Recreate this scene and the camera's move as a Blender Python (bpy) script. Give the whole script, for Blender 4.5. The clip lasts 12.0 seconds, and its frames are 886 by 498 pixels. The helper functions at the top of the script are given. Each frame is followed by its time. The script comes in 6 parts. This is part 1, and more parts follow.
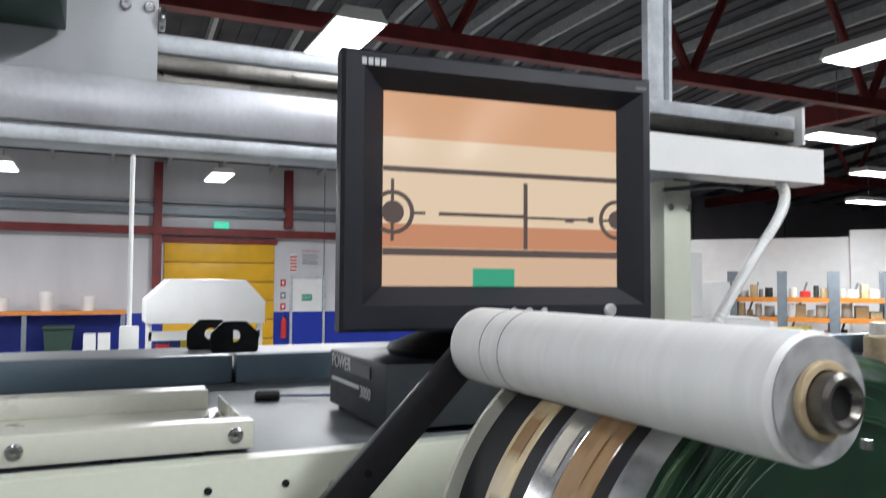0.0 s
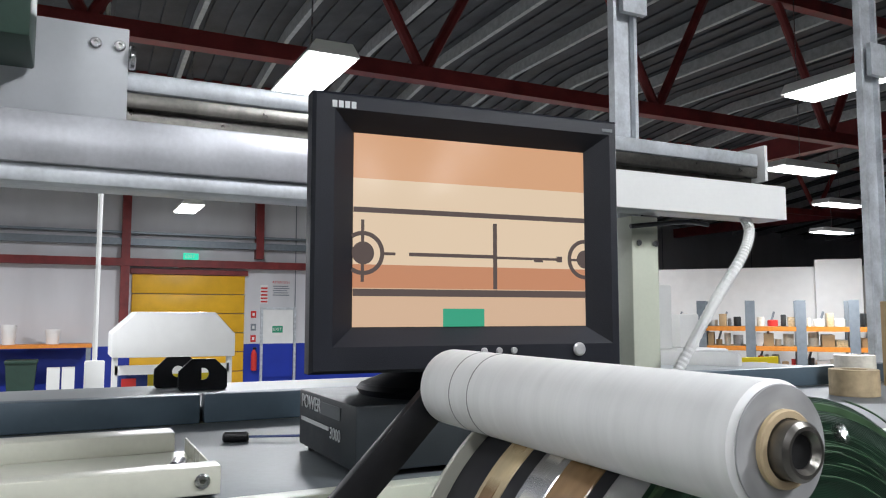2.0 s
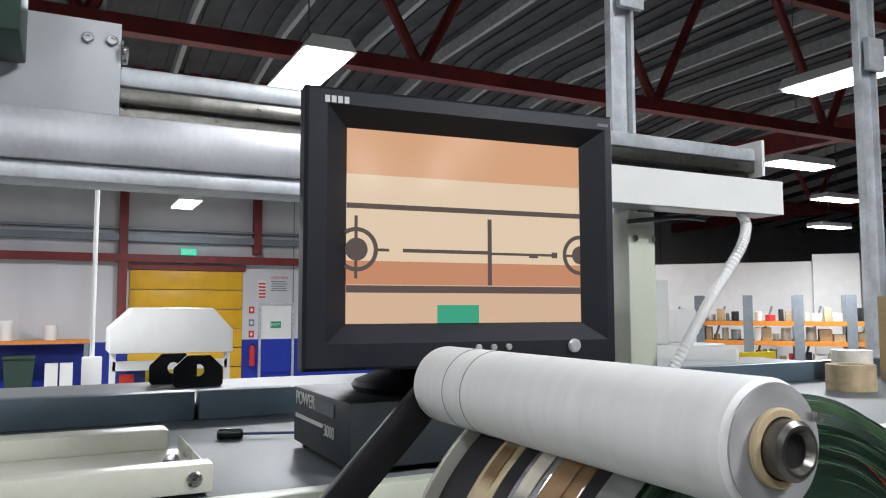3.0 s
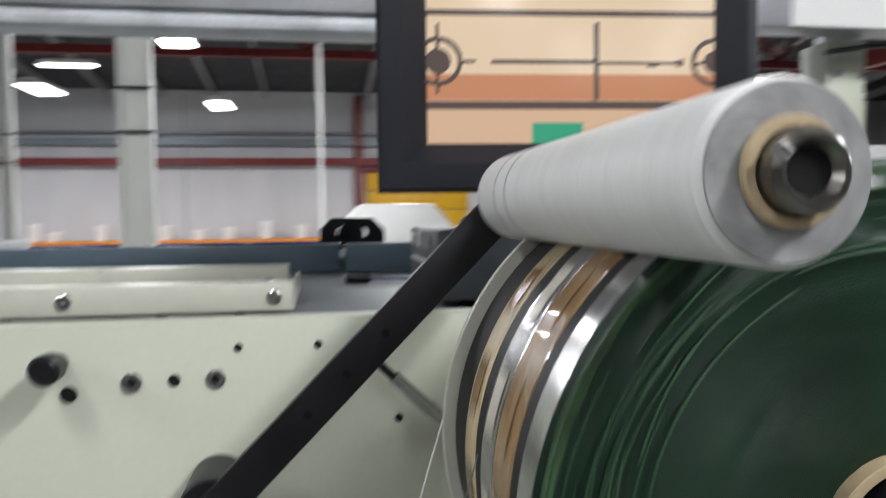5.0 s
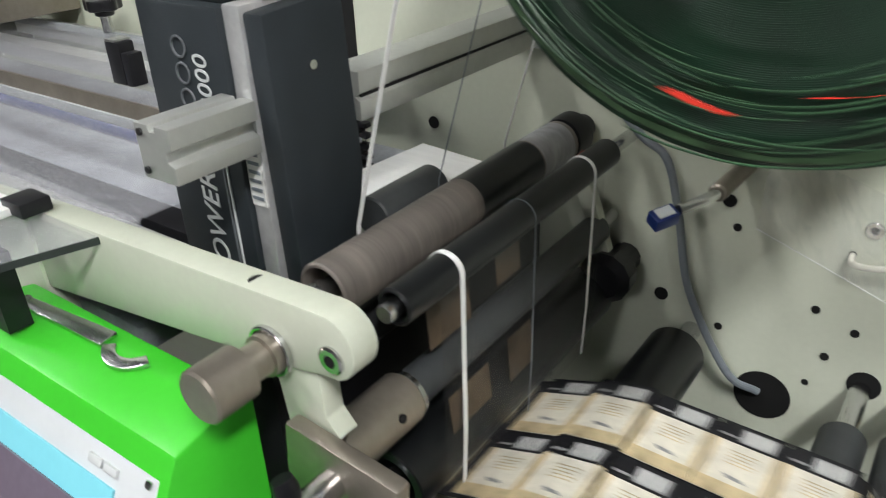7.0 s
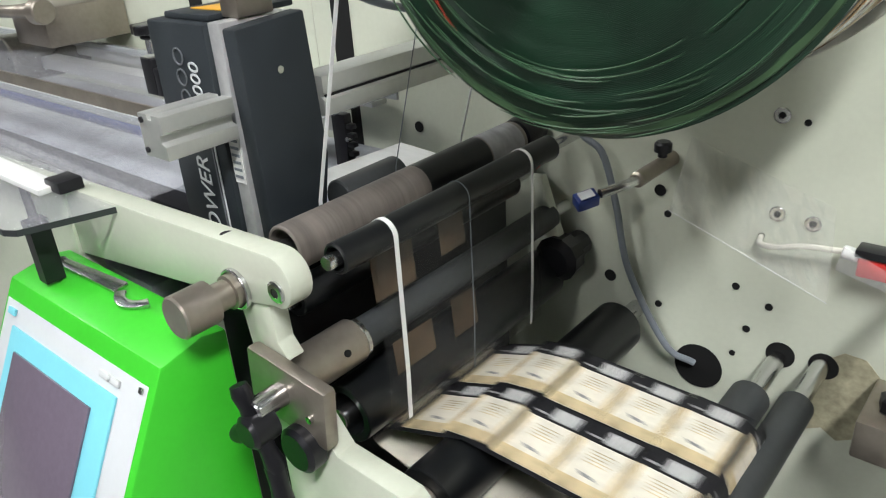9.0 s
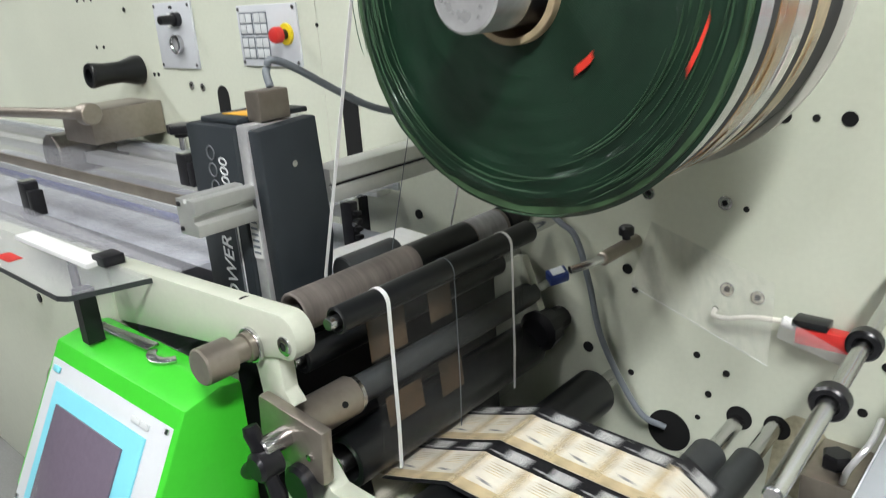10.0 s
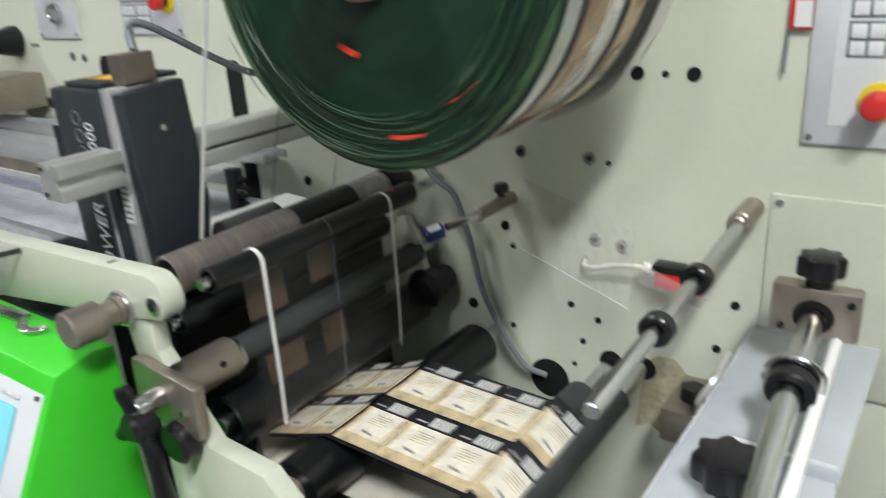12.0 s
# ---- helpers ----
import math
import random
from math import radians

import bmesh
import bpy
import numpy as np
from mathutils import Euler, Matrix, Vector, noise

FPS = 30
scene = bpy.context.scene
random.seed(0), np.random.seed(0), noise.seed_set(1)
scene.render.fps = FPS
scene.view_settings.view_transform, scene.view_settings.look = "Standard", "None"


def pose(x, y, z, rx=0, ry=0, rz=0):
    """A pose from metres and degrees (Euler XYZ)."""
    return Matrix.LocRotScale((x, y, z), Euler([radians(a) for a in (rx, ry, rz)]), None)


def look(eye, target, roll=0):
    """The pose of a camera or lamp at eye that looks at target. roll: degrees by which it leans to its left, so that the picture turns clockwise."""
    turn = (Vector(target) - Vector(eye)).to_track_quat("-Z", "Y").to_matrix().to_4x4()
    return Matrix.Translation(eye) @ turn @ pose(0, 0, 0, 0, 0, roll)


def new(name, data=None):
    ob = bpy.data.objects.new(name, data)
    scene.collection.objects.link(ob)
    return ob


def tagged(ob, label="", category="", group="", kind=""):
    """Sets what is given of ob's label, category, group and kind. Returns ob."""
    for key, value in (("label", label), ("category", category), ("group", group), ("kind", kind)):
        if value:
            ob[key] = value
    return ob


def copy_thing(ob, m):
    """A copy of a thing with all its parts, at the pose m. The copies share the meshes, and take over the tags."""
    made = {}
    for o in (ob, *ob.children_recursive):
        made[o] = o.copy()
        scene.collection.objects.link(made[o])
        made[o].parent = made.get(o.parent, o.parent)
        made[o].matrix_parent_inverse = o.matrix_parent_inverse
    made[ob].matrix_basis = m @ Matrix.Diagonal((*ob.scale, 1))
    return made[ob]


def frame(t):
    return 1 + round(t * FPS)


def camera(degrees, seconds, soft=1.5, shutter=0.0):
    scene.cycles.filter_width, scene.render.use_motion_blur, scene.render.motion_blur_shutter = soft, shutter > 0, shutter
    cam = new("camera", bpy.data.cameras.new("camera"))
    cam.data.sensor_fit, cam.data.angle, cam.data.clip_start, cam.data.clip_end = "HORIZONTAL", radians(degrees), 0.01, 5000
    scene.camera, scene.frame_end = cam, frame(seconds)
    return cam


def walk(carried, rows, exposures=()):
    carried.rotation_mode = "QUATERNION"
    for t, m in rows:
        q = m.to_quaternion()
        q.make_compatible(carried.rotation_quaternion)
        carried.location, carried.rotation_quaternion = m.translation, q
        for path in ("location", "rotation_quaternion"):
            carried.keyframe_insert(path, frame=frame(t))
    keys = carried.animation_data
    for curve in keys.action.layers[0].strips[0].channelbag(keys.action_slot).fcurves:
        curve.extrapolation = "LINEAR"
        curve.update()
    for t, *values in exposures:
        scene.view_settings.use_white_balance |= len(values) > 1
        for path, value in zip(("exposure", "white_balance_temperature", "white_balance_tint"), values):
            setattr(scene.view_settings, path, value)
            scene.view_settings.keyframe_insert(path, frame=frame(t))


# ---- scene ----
cam = camera(60.8, 12.0, 1.1, 0.5)
PATH = [
    (0, (0.442, -0.785, 1.745), (1.265, 1.036, 1.835), 0.3),
    (0.5, (0.440, -0.801, 1.758), (1.288, 0.999, 1.958), 0.6),
    (1, (0.438, -0.799, 1.758), (1.296, 0.998, 1.942), 0.1),
    (1.5, (0.435, -0.804, 1.758), (1.314, 0.984, 1.931), 0.0),
    (2, (0.442, -0.791, 1.757), (1.329, 0.994, 1.927), 0.0),
    (2.5, (0.447, -0.788, 1.759), (1.339, 0.994, 1.922), -0.1),
    (4.5, (0.488, -0.771, 1.732), (1.296, 1.058, 1.769), -1.8),
    (4.6, (0.510, -0.765, 1.722), (1.250, 1.092, 1.733), -1.9),
    (4.8, (0.562, -0.764, 1.693), (1.137, 1.149, 1.656), -2.1),
    (5, (0.623, -0.757, 1.668), (0.946, 1.214, 1.571), -0.6),
    (5.2, (0.690, -0.751, 1.640), (0.722, 1.242, 1.470), 0.5),
    (5.4, (0.735, -0.768, 1.609), (0.516, 1.205, 1.343), -1.3),
    (5.5, (0.746, -0.762, 1.588), (0.412, 1.183, 1.270), -1.5),
    (5.6, (0.753, -0.768, 1.580), (0.348, 1.156, 1.217), -1.8),
    (5.8, (0.800, -0.764, 1.529), (0.158, 1.078, 1.089), -1.1),
    (6, (0.827, -0.776, 1.495), (0.048, 0.982, 0.943), -0.5),
    (6.2, (0.867, -0.799, 1.482), (-0.001, 0.882, 0.834), 0.1),
    (6.4, (0.915, -0.826, 1.473), (-0.055, 0.774, 0.767), -2.0),
    (6.5, (0.938, -0.825, 1.483), (-0.048, 0.726, 0.694), -2.2),
    (6.8, (0.991, -0.838, 1.460), (-0.019, 0.643, 0.571), -2.4),
    (7, (1.035, -0.828, 1.453), (-0.022, 0.582, 0.507), -2.4),
    (8.8, (1.201, -0.875, 1.454), (0.018, 0.474, 0.572), -3.7),
    (9, (1.221, -0.880, 1.466), (0.031, 0.463, 0.583), -3.9),
    (9.5, (1.270, -0.915, 1.475), (0.051, 0.452, 0.670), -4.0),
    (10, (1.335, -0.956, 1.492), (0.060, 0.439, 0.838), -3.9),
    (10.5, (1.383, -0.985, 1.499), (0.089, 0.418, 0.904), -3.7),
    (11, (1.397, -0.991, 1.500), (0.116, 0.439, 0.939), -3.4),
    (11.5, (1.394, -0.983, 1.495), (0.141, 0.457, 0.901), -3.4),
    (12, (1.405, -0.944, 1.475), (0.297, 0.554, 0.750), -3.8),
]
walk(cam, [(t, look(eye, target, roll)) for t, eye, target, roll in PATH], [(0.0, -0.30, 6100, 10), (5.0, -0.30, 6200, 10), (5.6, -0.26, 6450, 9), (6.3, -0.20, 6450, 9), (7.2, 0.0, 6350, 8), (9.0, 0.14, 6300, 8), (11.0, 0.12, 6300, 8), (12.0, -0.02, 6300, 8)])

# ---- world, lights, exposure ----
scene.view_settings.exposure = 0.0
world = bpy.data.worlds.new("world")
scene.world = world
world.use_nodes = True
world.node_tree.nodes["Background"].inputs[0].default_value = (0.75, 0.85, 1.0, 1)
world.node_tree.nodes["Background"].inputs[1].default_value = 0.25
FLOOR, ROOF, EAVES, WALL_Y = -0.2, 5.9, 4.75, 19.6
LAMP_POWER, LAMP_GLOW = 46.0, 9.0


# ---- materials ----
def mat(name, color, rough=0.5, metal=0.0, var=0.08, scale=12.0, bump=0.05, bscale=120.0, trans=0.0, ior=1.45, alpha=1.0, emit=0.0, glow=None, dirt=0.0, dirt_color=(0.06, 0.05, 0.04), coat=0.0, stretch=(1, 1, 1)):
    """A principled material with colour that varies at two scales, uneven gloss and fine relief."""
    m = bpy.data.materials.new(name)
    m.use_nodes = True
    nt = m.node_tree
    p = nt.nodes["Principled BSDF"]
    tex = nt.nodes.new("ShaderNodeTexCoord")
    mp = nt.nodes.new("ShaderNodeMapping")
    mp.inputs["Scale"].default_value = stretch
    nt.links.new(tex.outputs["Object"], mp.inputs["Vector"])
    n1 = nt.nodes.new("ShaderNodeTexNoise")
    n1.inputs["Scale"].default_value, n1.inputs["Detail"].default_value = scale, 6
    n2 = nt.nodes.new("ShaderNodeTexNoise")
    n2.inputs["Scale"].default_value, n2.inputs["Detail"].default_value = bscale, 4
    for n in (n1, n2):
        nt.links.new(mp.outputs[0], n.inputs["Vector"])
    add = nt.nodes.new("ShaderNodeMath")
    add.operation = "MULTIPLY_ADD"
    add.inputs[1].default_value = 0.35
    nt.links.new(n2.outputs[0], add.inputs[0])
    nt.links.new(n1.outputs[0], add.inputs[2])
    ramp = nt.nodes.new("ShaderNodeValToRGB")
    lo = [max(0.0, c * (1 - 2 * var)) for c in color]
    hi = [min(1.0, c * (1 + var)) for c in color]
    ramp.color_ramp.elements[0].position, ramp.color_ramp.elements[1].position = 0.4, 0.95
    ramp.color_ramp.elements[0].color, ramp.color_ramp.elements[1].color = (*lo, 1), (*hi, 1)
    nt.links.new(add.outputs[0], ramp.inputs[0])
    out = ramp.outputs[0]
    if dirt:
        n3 = nt.nodes.new("ShaderNodeTexNoise")
        n3.inputs["Scale"].default_value, n3.inputs["Detail"].default_value = scale * 0.6, 10
        n3.inputs["Roughness"].default_value = 0.7
        nt.links.new(tex.outputs["Object"], n3.inputs["Vector"])
        r3 = nt.nodes.new("ShaderNodeMapRange")
        r3.inputs[1].default_value, r3.inputs[2].default_value, r3.inputs[4].default_value = 0.52, 0.78, dirt
        nt.links.new(n3.outputs[0], r3.inputs[0])
        mx = nt.nodes.new("ShaderNodeMixRGB")
        mx.inputs[2].default_value = (*dirt_color, 1)
        nt.links.new(r3.outputs[0], mx.inputs[0])
        nt.links.new(out, mx.inputs[1])
        out = mx.outputs[0]
    nt.links.new(out, p.inputs["Base Color"])
    rr = nt.nodes.new("ShaderNodeMapRange")
    rr.inputs[3].default_value, rr.inputs[4].default_value = max(0.02, rough - 0.1), min(1, rough + 0.12)
    nt.links.new(n1.outputs[0], rr.inputs[0])
    nt.links.new(rr.outputs[0], p.inputs["Roughness"])
    p.inputs["Metallic"].default_value = metal
    p.inputs["IOR"].default_value = ior
    p.inputs["Transmission Weight"].default_value = trans
    p.inputs["Alpha"].default_value = alpha
    p.inputs["Coat Weight"].default_value = coat
    if bump:
        b = nt.nodes.new("ShaderNodeBump")
        b.inputs["Strength"].default_value, b.inputs["Distance"].default_value = bump, 0.002
        nt.links.new(n2.outputs[0], b.inputs["Height"])
        nt.links.new(b.outputs[0], p.inputs["Normal"])
    if emit:
        p.inputs["Emission Color"].default_value = (*(glow or color), 1)
        p.inputs["Emission Strength"].default_value = emit
    return m


CREAM = mat("cream paint", (0.56, 0.585, 0.48), 0.38, var=0.05, scale=3, dirt=0.12, dirt_color=(0.35, 0.30, 0.18))
CREAM_EDGE = mat("cream machined rail", (0.55, 0.55, 0.47), 0.3, var=0.06, scale=8)
WHITE = mat("white paint", (0.80, 0.80, 0.78), 0.4, var=0.03, scale=5)
WALLPAINT = mat("white wall cladding", (0.62, 0.62, 0.64), 0.6, var=0.06, scale=1.5, stretch=(1, 1, 0.3))
BLACK = mat("black anodised metal", (0.018, 0.018, 0.021), 0.42, metal=0.3, var=0.2, scale=20)
PLASTIC = mat("black textured plastic", (0.007, 0.0085, 0.015), 0.5, var=0.15, scale=30, bump=0.2, bscale=900)
KNOB = mat("black moulded knob", (0.010, 0.010, 0.012), 0.3, var=0.2)
RUBBER = mat("black rubber", (0.008, 0.009, 0.010), 0.3, var=0.25, scale=18, stretch=(1, 0.2, 1), dirt=0.2, dirt_color=(0.06, 0.055, 0.05))
GREYROLL = mat("grey rubber roller", (0.042, 0.046, 0.048), 0.45, var=0.15, scale=20)
STEEL = mat("bright steel", (0.62, 0.62, 0.62), 0.22, metal=1.0, var=0.1, scale=25, stretch=(1, 0.1, 1))
BEAMALU = mat("bare aluminium sheet", (0.54, 0.55, 0.58), 0.32, metal=0.45, var=0.14, scale=7, dirt=0.2, dirt_color=(0.4, 0.4, 0.42))
DARKSTEEL = mat("dull dark steel", (0.22, 0.21, 0.19), 0.3, metal=0.9, var=0.2, scale=30)
BRUSHED = mat("turned aluminium", (0.74, 0.74, 0.74), 0.3, metal=0.6, var=0.1, scale=30)
ALU = mat("aluminium extrusion", (0.60, 0.61, 0.58), 0.42, metal=0.7, var=0.06, scale=10)
GALV = mat("galvanised steel", (0.64, 0.67, 0.70), 0.4, metal=0.3, var=0.18, scale=14, dirt=0.15, dirt_color=(0.3, 0.3, 0.32))
BEDSTEEL = mat("scuffed bed steel", (0.50, 0.52, 0.57), 0.4, metal=0.3, var=0.22, scale=9, dirt=0.5, dirt_color=(0.12, 0.12, 0.16))
BRONZE = mat("nickel plated brown steel", (0.36, 0.32, 0.27), 0.38, metal=0.8, var=0.1, scale=20)
WORN = mat("worn brown roller", (0.20, 0.175, 0.155), 0.5, metal=0.3, var=0.28, scale=9, stretch=(0.15, 2.2, 0.15), dirt=0.55, dirt_color=(0.03, 0.028, 0.026))
GREENP = mat("bright green paint", (0.06, 0.56, 0.03), 0.35, var=0.05, scale=6)
GREENROLL = mat("green edge of wound film", (0.007, 0.028, 0.0135), 0.34, var=0.25, scale=14, bump=0.25, bscale=40, coat=0.05)


def ring_relief(m):
    """Fine concentric ridges about the local y axis, from the wound layers."""
    nt = m.node_tree
    p = nt.nodes["Principled BSDF"]
    tex = nt.nodes.new("ShaderNodeTexCoord")
    w = nt.nodes.new("ShaderNodeTexWave")
    w.wave_type, w.rings_direction = "RINGS", "Y"
    w.inputs["Scale"].default_value, w.inputs["Distortion"].default_value = 260, 4.0
    w.inputs["Detail"].default_value, w.inputs["Detail Scale"].default_value = 3, 0.25
    b = nt.nodes.new("ShaderNodeBump")
    b.inputs["Strength"].default_value, b.inputs["Distance"].default_value = 0.35, 0.0005
    nt.links.new(tex.outputs["Object"], w.inputs["Vector"])
    nt.links.new(w.outputs["Fac"], b.inputs["Height"])
    nt.links.new(b.outputs[0], p.inputs["Normal"])
    # the wound layers brush the light round the axis
    g = nt.nodes.new("ShaderNodeTangent")
    g.direction_type, g.axis = "RADIAL", "Y"
    nt.links.new(g.outputs[0], p.inputs["Tangent"])
    p.inputs["Anisotropic"].default_value = 0.75


ring_relief(GREENROLL)
LOOSE = mat("dull green loose film", (0.035, 0.085, 0.04), 0.4, var=0.3)
GREENRIM = mat("pale green film edge", (0.05, 0.10, 0.045), 0.5, var=0.4, scale=40)
PAPER = mat("white paper film", (0.80, 0.80, 0.79), 0.55, var=0.04, scale=25, stretch=(0.4, 3, 0.4))
PAPEREDGE = mat("grey paper edge", (0.33, 0.33, 0.33), 0.7, var=0.2, scale=60)
CARD = mat("brown cardboard core", (0.46, 0.36, 0.22), 0.75, var=0.15, scale=40)
GOLD = mat("gold cream print", (0.62, 0.50, 0.30), 0.35, var=0.3, scale=22)
CREAMPRINT = mat("cream print", (0.72, 0.68, 0.58), 0.35, var=0.12, scale=30)
BROWNPRINT = mat("brown print", (0.36, 0.22, 0.10), 0.25, var=0.3, scale=10, coat=0.5)
DARKBROWN = mat("dark brown print", (0.09, 0.06, 0.035), 0.35, var=0.35, scale=14)
INK = mat("black print", (0.010, 0.010, 0.013), 0.55, var=0.25, scale=30)
SILVER = mat("silver foil", (0.62, 0.62, 0.62), 0.2, metal=0.85, var=0.25, scale=12, bump=0.4, bscale=25)
RED = mat("red plastic", (0.60, 0.035, 0.03), 0.35, var=0.06)
REDSTRIPE = mat("red tape", (0.75, 0.05, 0.03), 0.4, var=0.05)
YELLOW = mat("yellow plastic", (0.80, 0.62, 0.02), 0.4, var=0.05)
ORANGE = mat("orange label", (0.80, 0.42, 0.03), 0.45, var=0.06)
GREYCABLE = mat("grey cable sheath", (0.17, 0.19, 0.21), 0.45, var=0.06)
WHITECABLE = mat("white cable sheath", (0.72, 0.70, 0.62), 0.45, var=0.04)
BLUE = mat("blue plastic", (0.015, 0.035, 0.17), 0.35, var=0.1)
CHARCOAL = mat("charcoal grey housing", (0.024, 0.030, 0.035), 0.5, var=0.1, scale=30, bump=0.15, bscale=700)
LEGEND = mat("pale grey lettering", (0.62, 0.64, 0.64), 0.5, var=0.03)
DIMLEGEND = mat("dull grey lettering", (0.13, 0.14, 0.15), 0.5, var=0.03)
HMIWHITE = mat("pale grey front film", (0.60, 0.62, 0.64), 0.35, var=0.03)
CYAN = mat("light blue front film", (0.22, 0.62, 0.72), 0.35, var=0.03)
LCD = mat("dark display glass", (0.16, 0.13, 0.17), 0.2, var=0.1, scale=3, bump=0, coat=0.5)
BEDGREY = mat("grey bench top", (0.125, 0.14, 0.15), 0.5, var=0.12, scale=6)
BLUEGREY = mat("blue grey painted steel", (0.085, 0.12, 0.15), 0.4, var=0.06)
TABLETOP = mat("pale grey laminate", (0.36, 0.385, 0.395), 0.45, var=0.05)
DARKROOF = mat("dark metal roof sheet", (0.062, 0.066, 0.074), 0.6, var=0.3, scale=3)
PURLIN = mat("grey purlin", (0.46, 0.48, 0.49), 0.5, metal=0.2, var=0.15)
REDSTEEL = mat("dark red painted steel", (0.19, 0.026, 0.026), 0.5, var=0.2, scale=5)
CONCRETE = mat("concrete floor", (0.26, 0.26, 0.25), 0.5, var=0.2, scale=1.5)
BLUEWALL = mat("blue wall paint", (0.012, 0.035, 0.36), 0.5, var=0.08, scale=2)
YELLOWDOOR = mat("yellow door slats", (0.72, 0.40, 0.012), 0.45, var=0.08, scale=3)
RACKORANGE = mat("orange rack beam", (0.72, 0.25, 0.03), 0.45, var=0.1)
RACKGREY = mat("grey rack post", (0.22, 0.25, 0.28), 0.45, metal=0.3, var=0.1)
CARTON = mat("brown carton", (0.46, 0.33, 0.18), 0.8, var=0.12, scale=8)
BINGREEN = mat("dark green plastic", (0.02, 0.05, 0.035), 0.5, var=0.1)
EXITGREEN = mat("green exit sign", (0.02, 0.30, 0.16), 0.5, var=0.04)
EXITGLOW = mat("lit green exit sign", (0.03, 0.55, 0.32), 0.5, emit=1.2)
LIGHT = mat("lamp diffuser", (1.0, 0.98, 0.94), 0.5, emit=LAMP_GLOW, bump=0)
BEACON_R = mat("red beacon lens", (0.75, 0.03, 0.02), 0.3, emit=0.3)
BEACON_O = mat("orange beacon lens", (0.85, 0.25, 0.02), 0.3, emit=0.3)
BEACON_Y = mat("lit yellow beacon lens", (0.95, 0.80, 0.05), 0.3, emit=2.5)
WHITESIGN = mat("white sign board", (0.75, 0.75, 0.73), 0.5, var=0.03)
# near-black paints the shade inside holes and bores; also the arm's black strip
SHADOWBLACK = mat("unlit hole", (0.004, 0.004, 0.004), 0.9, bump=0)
STAIN = mat("yellow oil stain", (0.44, 0.41, 0.28), 0.4, var=0.25, scale=30)
# the monitor's picture
SCR_A = mat("screen peach", (0.02, 0.02, 0.02), 0.1, emit=1.15, var=0.02, glow=(0.7, 0.37, 0.19), bump=0)
SCR_B = mat("screen cream", (0.02, 0.02, 0.02), 0.1, emit=1.15, var=0.02, glow=(0.8, 0.6, 0.4), bump=0)
SCR_C = mat("screen tan", (0.02, 0.02, 0.02), 0.1, emit=1.15, var=0.02, glow=(0.58, 0.25, 0.125), bump=0)
SCR_D = mat("screen light tan", (0.02, 0.02, 0.02), 0.1, emit=1.15, var=0.02, glow=(0.7, 0.46, 0.29), bump=0)
SCR_K = mat("screen dark line", (0.02, 0.02, 0.02), 0.1, emit=1.15, var=0.02, glow=(0.1, 0.07, 0.06), bump=0)
SCR_G = mat("screen green patch", (0.02, 0.02, 0.02), 0.1, emit=1.15, var=0.02, glow=(0.045, 0.36, 0.2), bump=0)


def clear(name, tint, rough, alpha, gloss_ior=1.45):
    return mat(name, tint, rough, alpha=alpha, ior=gloss_ior, var=0.05, bump=0.1, bscale=60)


ACRYLIC = clear("clear acrylic sheet", (0.80, 0.80, 0.86), 0.06, 0.15)
GUARD = clear("scratched clear guard", (0.66, 0.70, 0.76), 0.2, 0.42)
CLEARFILM = clear("clear film web", (0.20, 0.20, 0.19), 0.06, 0.05)
GLOSSFILM = clear("glossy clear film", (0.72, 0.72, 0.68), 0.14, 0.12, 2.2)
TAPE = clear("clear tape", (0.8, 0.8, 0.8), 0.08, 0.12)


# ---- mesh helpers ----
ORIGIN = {}


def thing(name, x, y, z, label, category, group="", kind=""):
    ob = new(name)
    ob.empty_display_size = 0.02
    ob.location = (x, y, z)
    ORIGIN[ob.name] = Vector((x, y, z))
    return tagged(ob, label, category, group, kind)


def part(name, bm, material, parent, label="", smooth=True):
    """Links a bmesh, given in the place's own coordinates, as one mesh under a thing or part."""
    o = ORIGIN[parent.name]
    me = bpy.data.meshes.new(name)
    bmesh.ops.translate(bm, verts=bm.verts, vec=-o)
    bm.to_mesh(me)
    bm.free()
    me.materials.append(material)
    if smooth:
        me.shade_smooth()
        me.set_sharp_from_angle(angle=radians(26))
    ob = new(name, me)
    ob.parent = parent
    ORIGIN[ob.name] = o.copy()
    if label:
        ob["label"] = label
    return ob


def solid(name, bm, material, label, category, group="", kind=""):
    """A thing of one mesh, with its origin at the middle of its base."""
    lo = [min(v.co[i] for v in bm.verts) for i in range(3)]
    hi = [max(v.co[i] for v in bm.verts) for i in range(3)]
    o = Vector(((lo[0] + hi[0]) / 2, (lo[1] + hi[1]) / 2, lo[2]))
    bmesh.ops.translate(bm, verts=bm.verts, vec=-o)
    me = bpy.data.meshes.new(name)
    bm.to_mesh(me)
    bm.free()
    me.materials.append(material)
    me.shade_smooth()
    me.set_sharp_from_angle(angle=radians(26))
    ob = new(name, me)
    ob.location = o
    ORIGIN[ob.name] = o
    return tagged(ob, label, category, group, kind)


def box(x0, x1, y0, y1, z0, z1, bevel=0.0, m=None):
    bm = bmesh.new()
    bmesh.ops.create_cube(bm, size=1)
    bmesh.ops.transform(bm, verts=bm.verts, matrix=Matrix.LocRotScale(((x0 + x1) / 2, (y0 + y1) / 2, (z0 + z1) / 2), None, (abs(x1 - x0), abs(y1 - y0), abs(z1 - z0))))
    if bevel:
        bmesh.ops.bevel(bm, geom=bm.edges[:], offset=bevel, segments=2, affect="EDGES", profile=0.5)
    if m is not None:
        bmesh.ops.transform(bm, verts=bm.verts, matrix=m)
    return bm


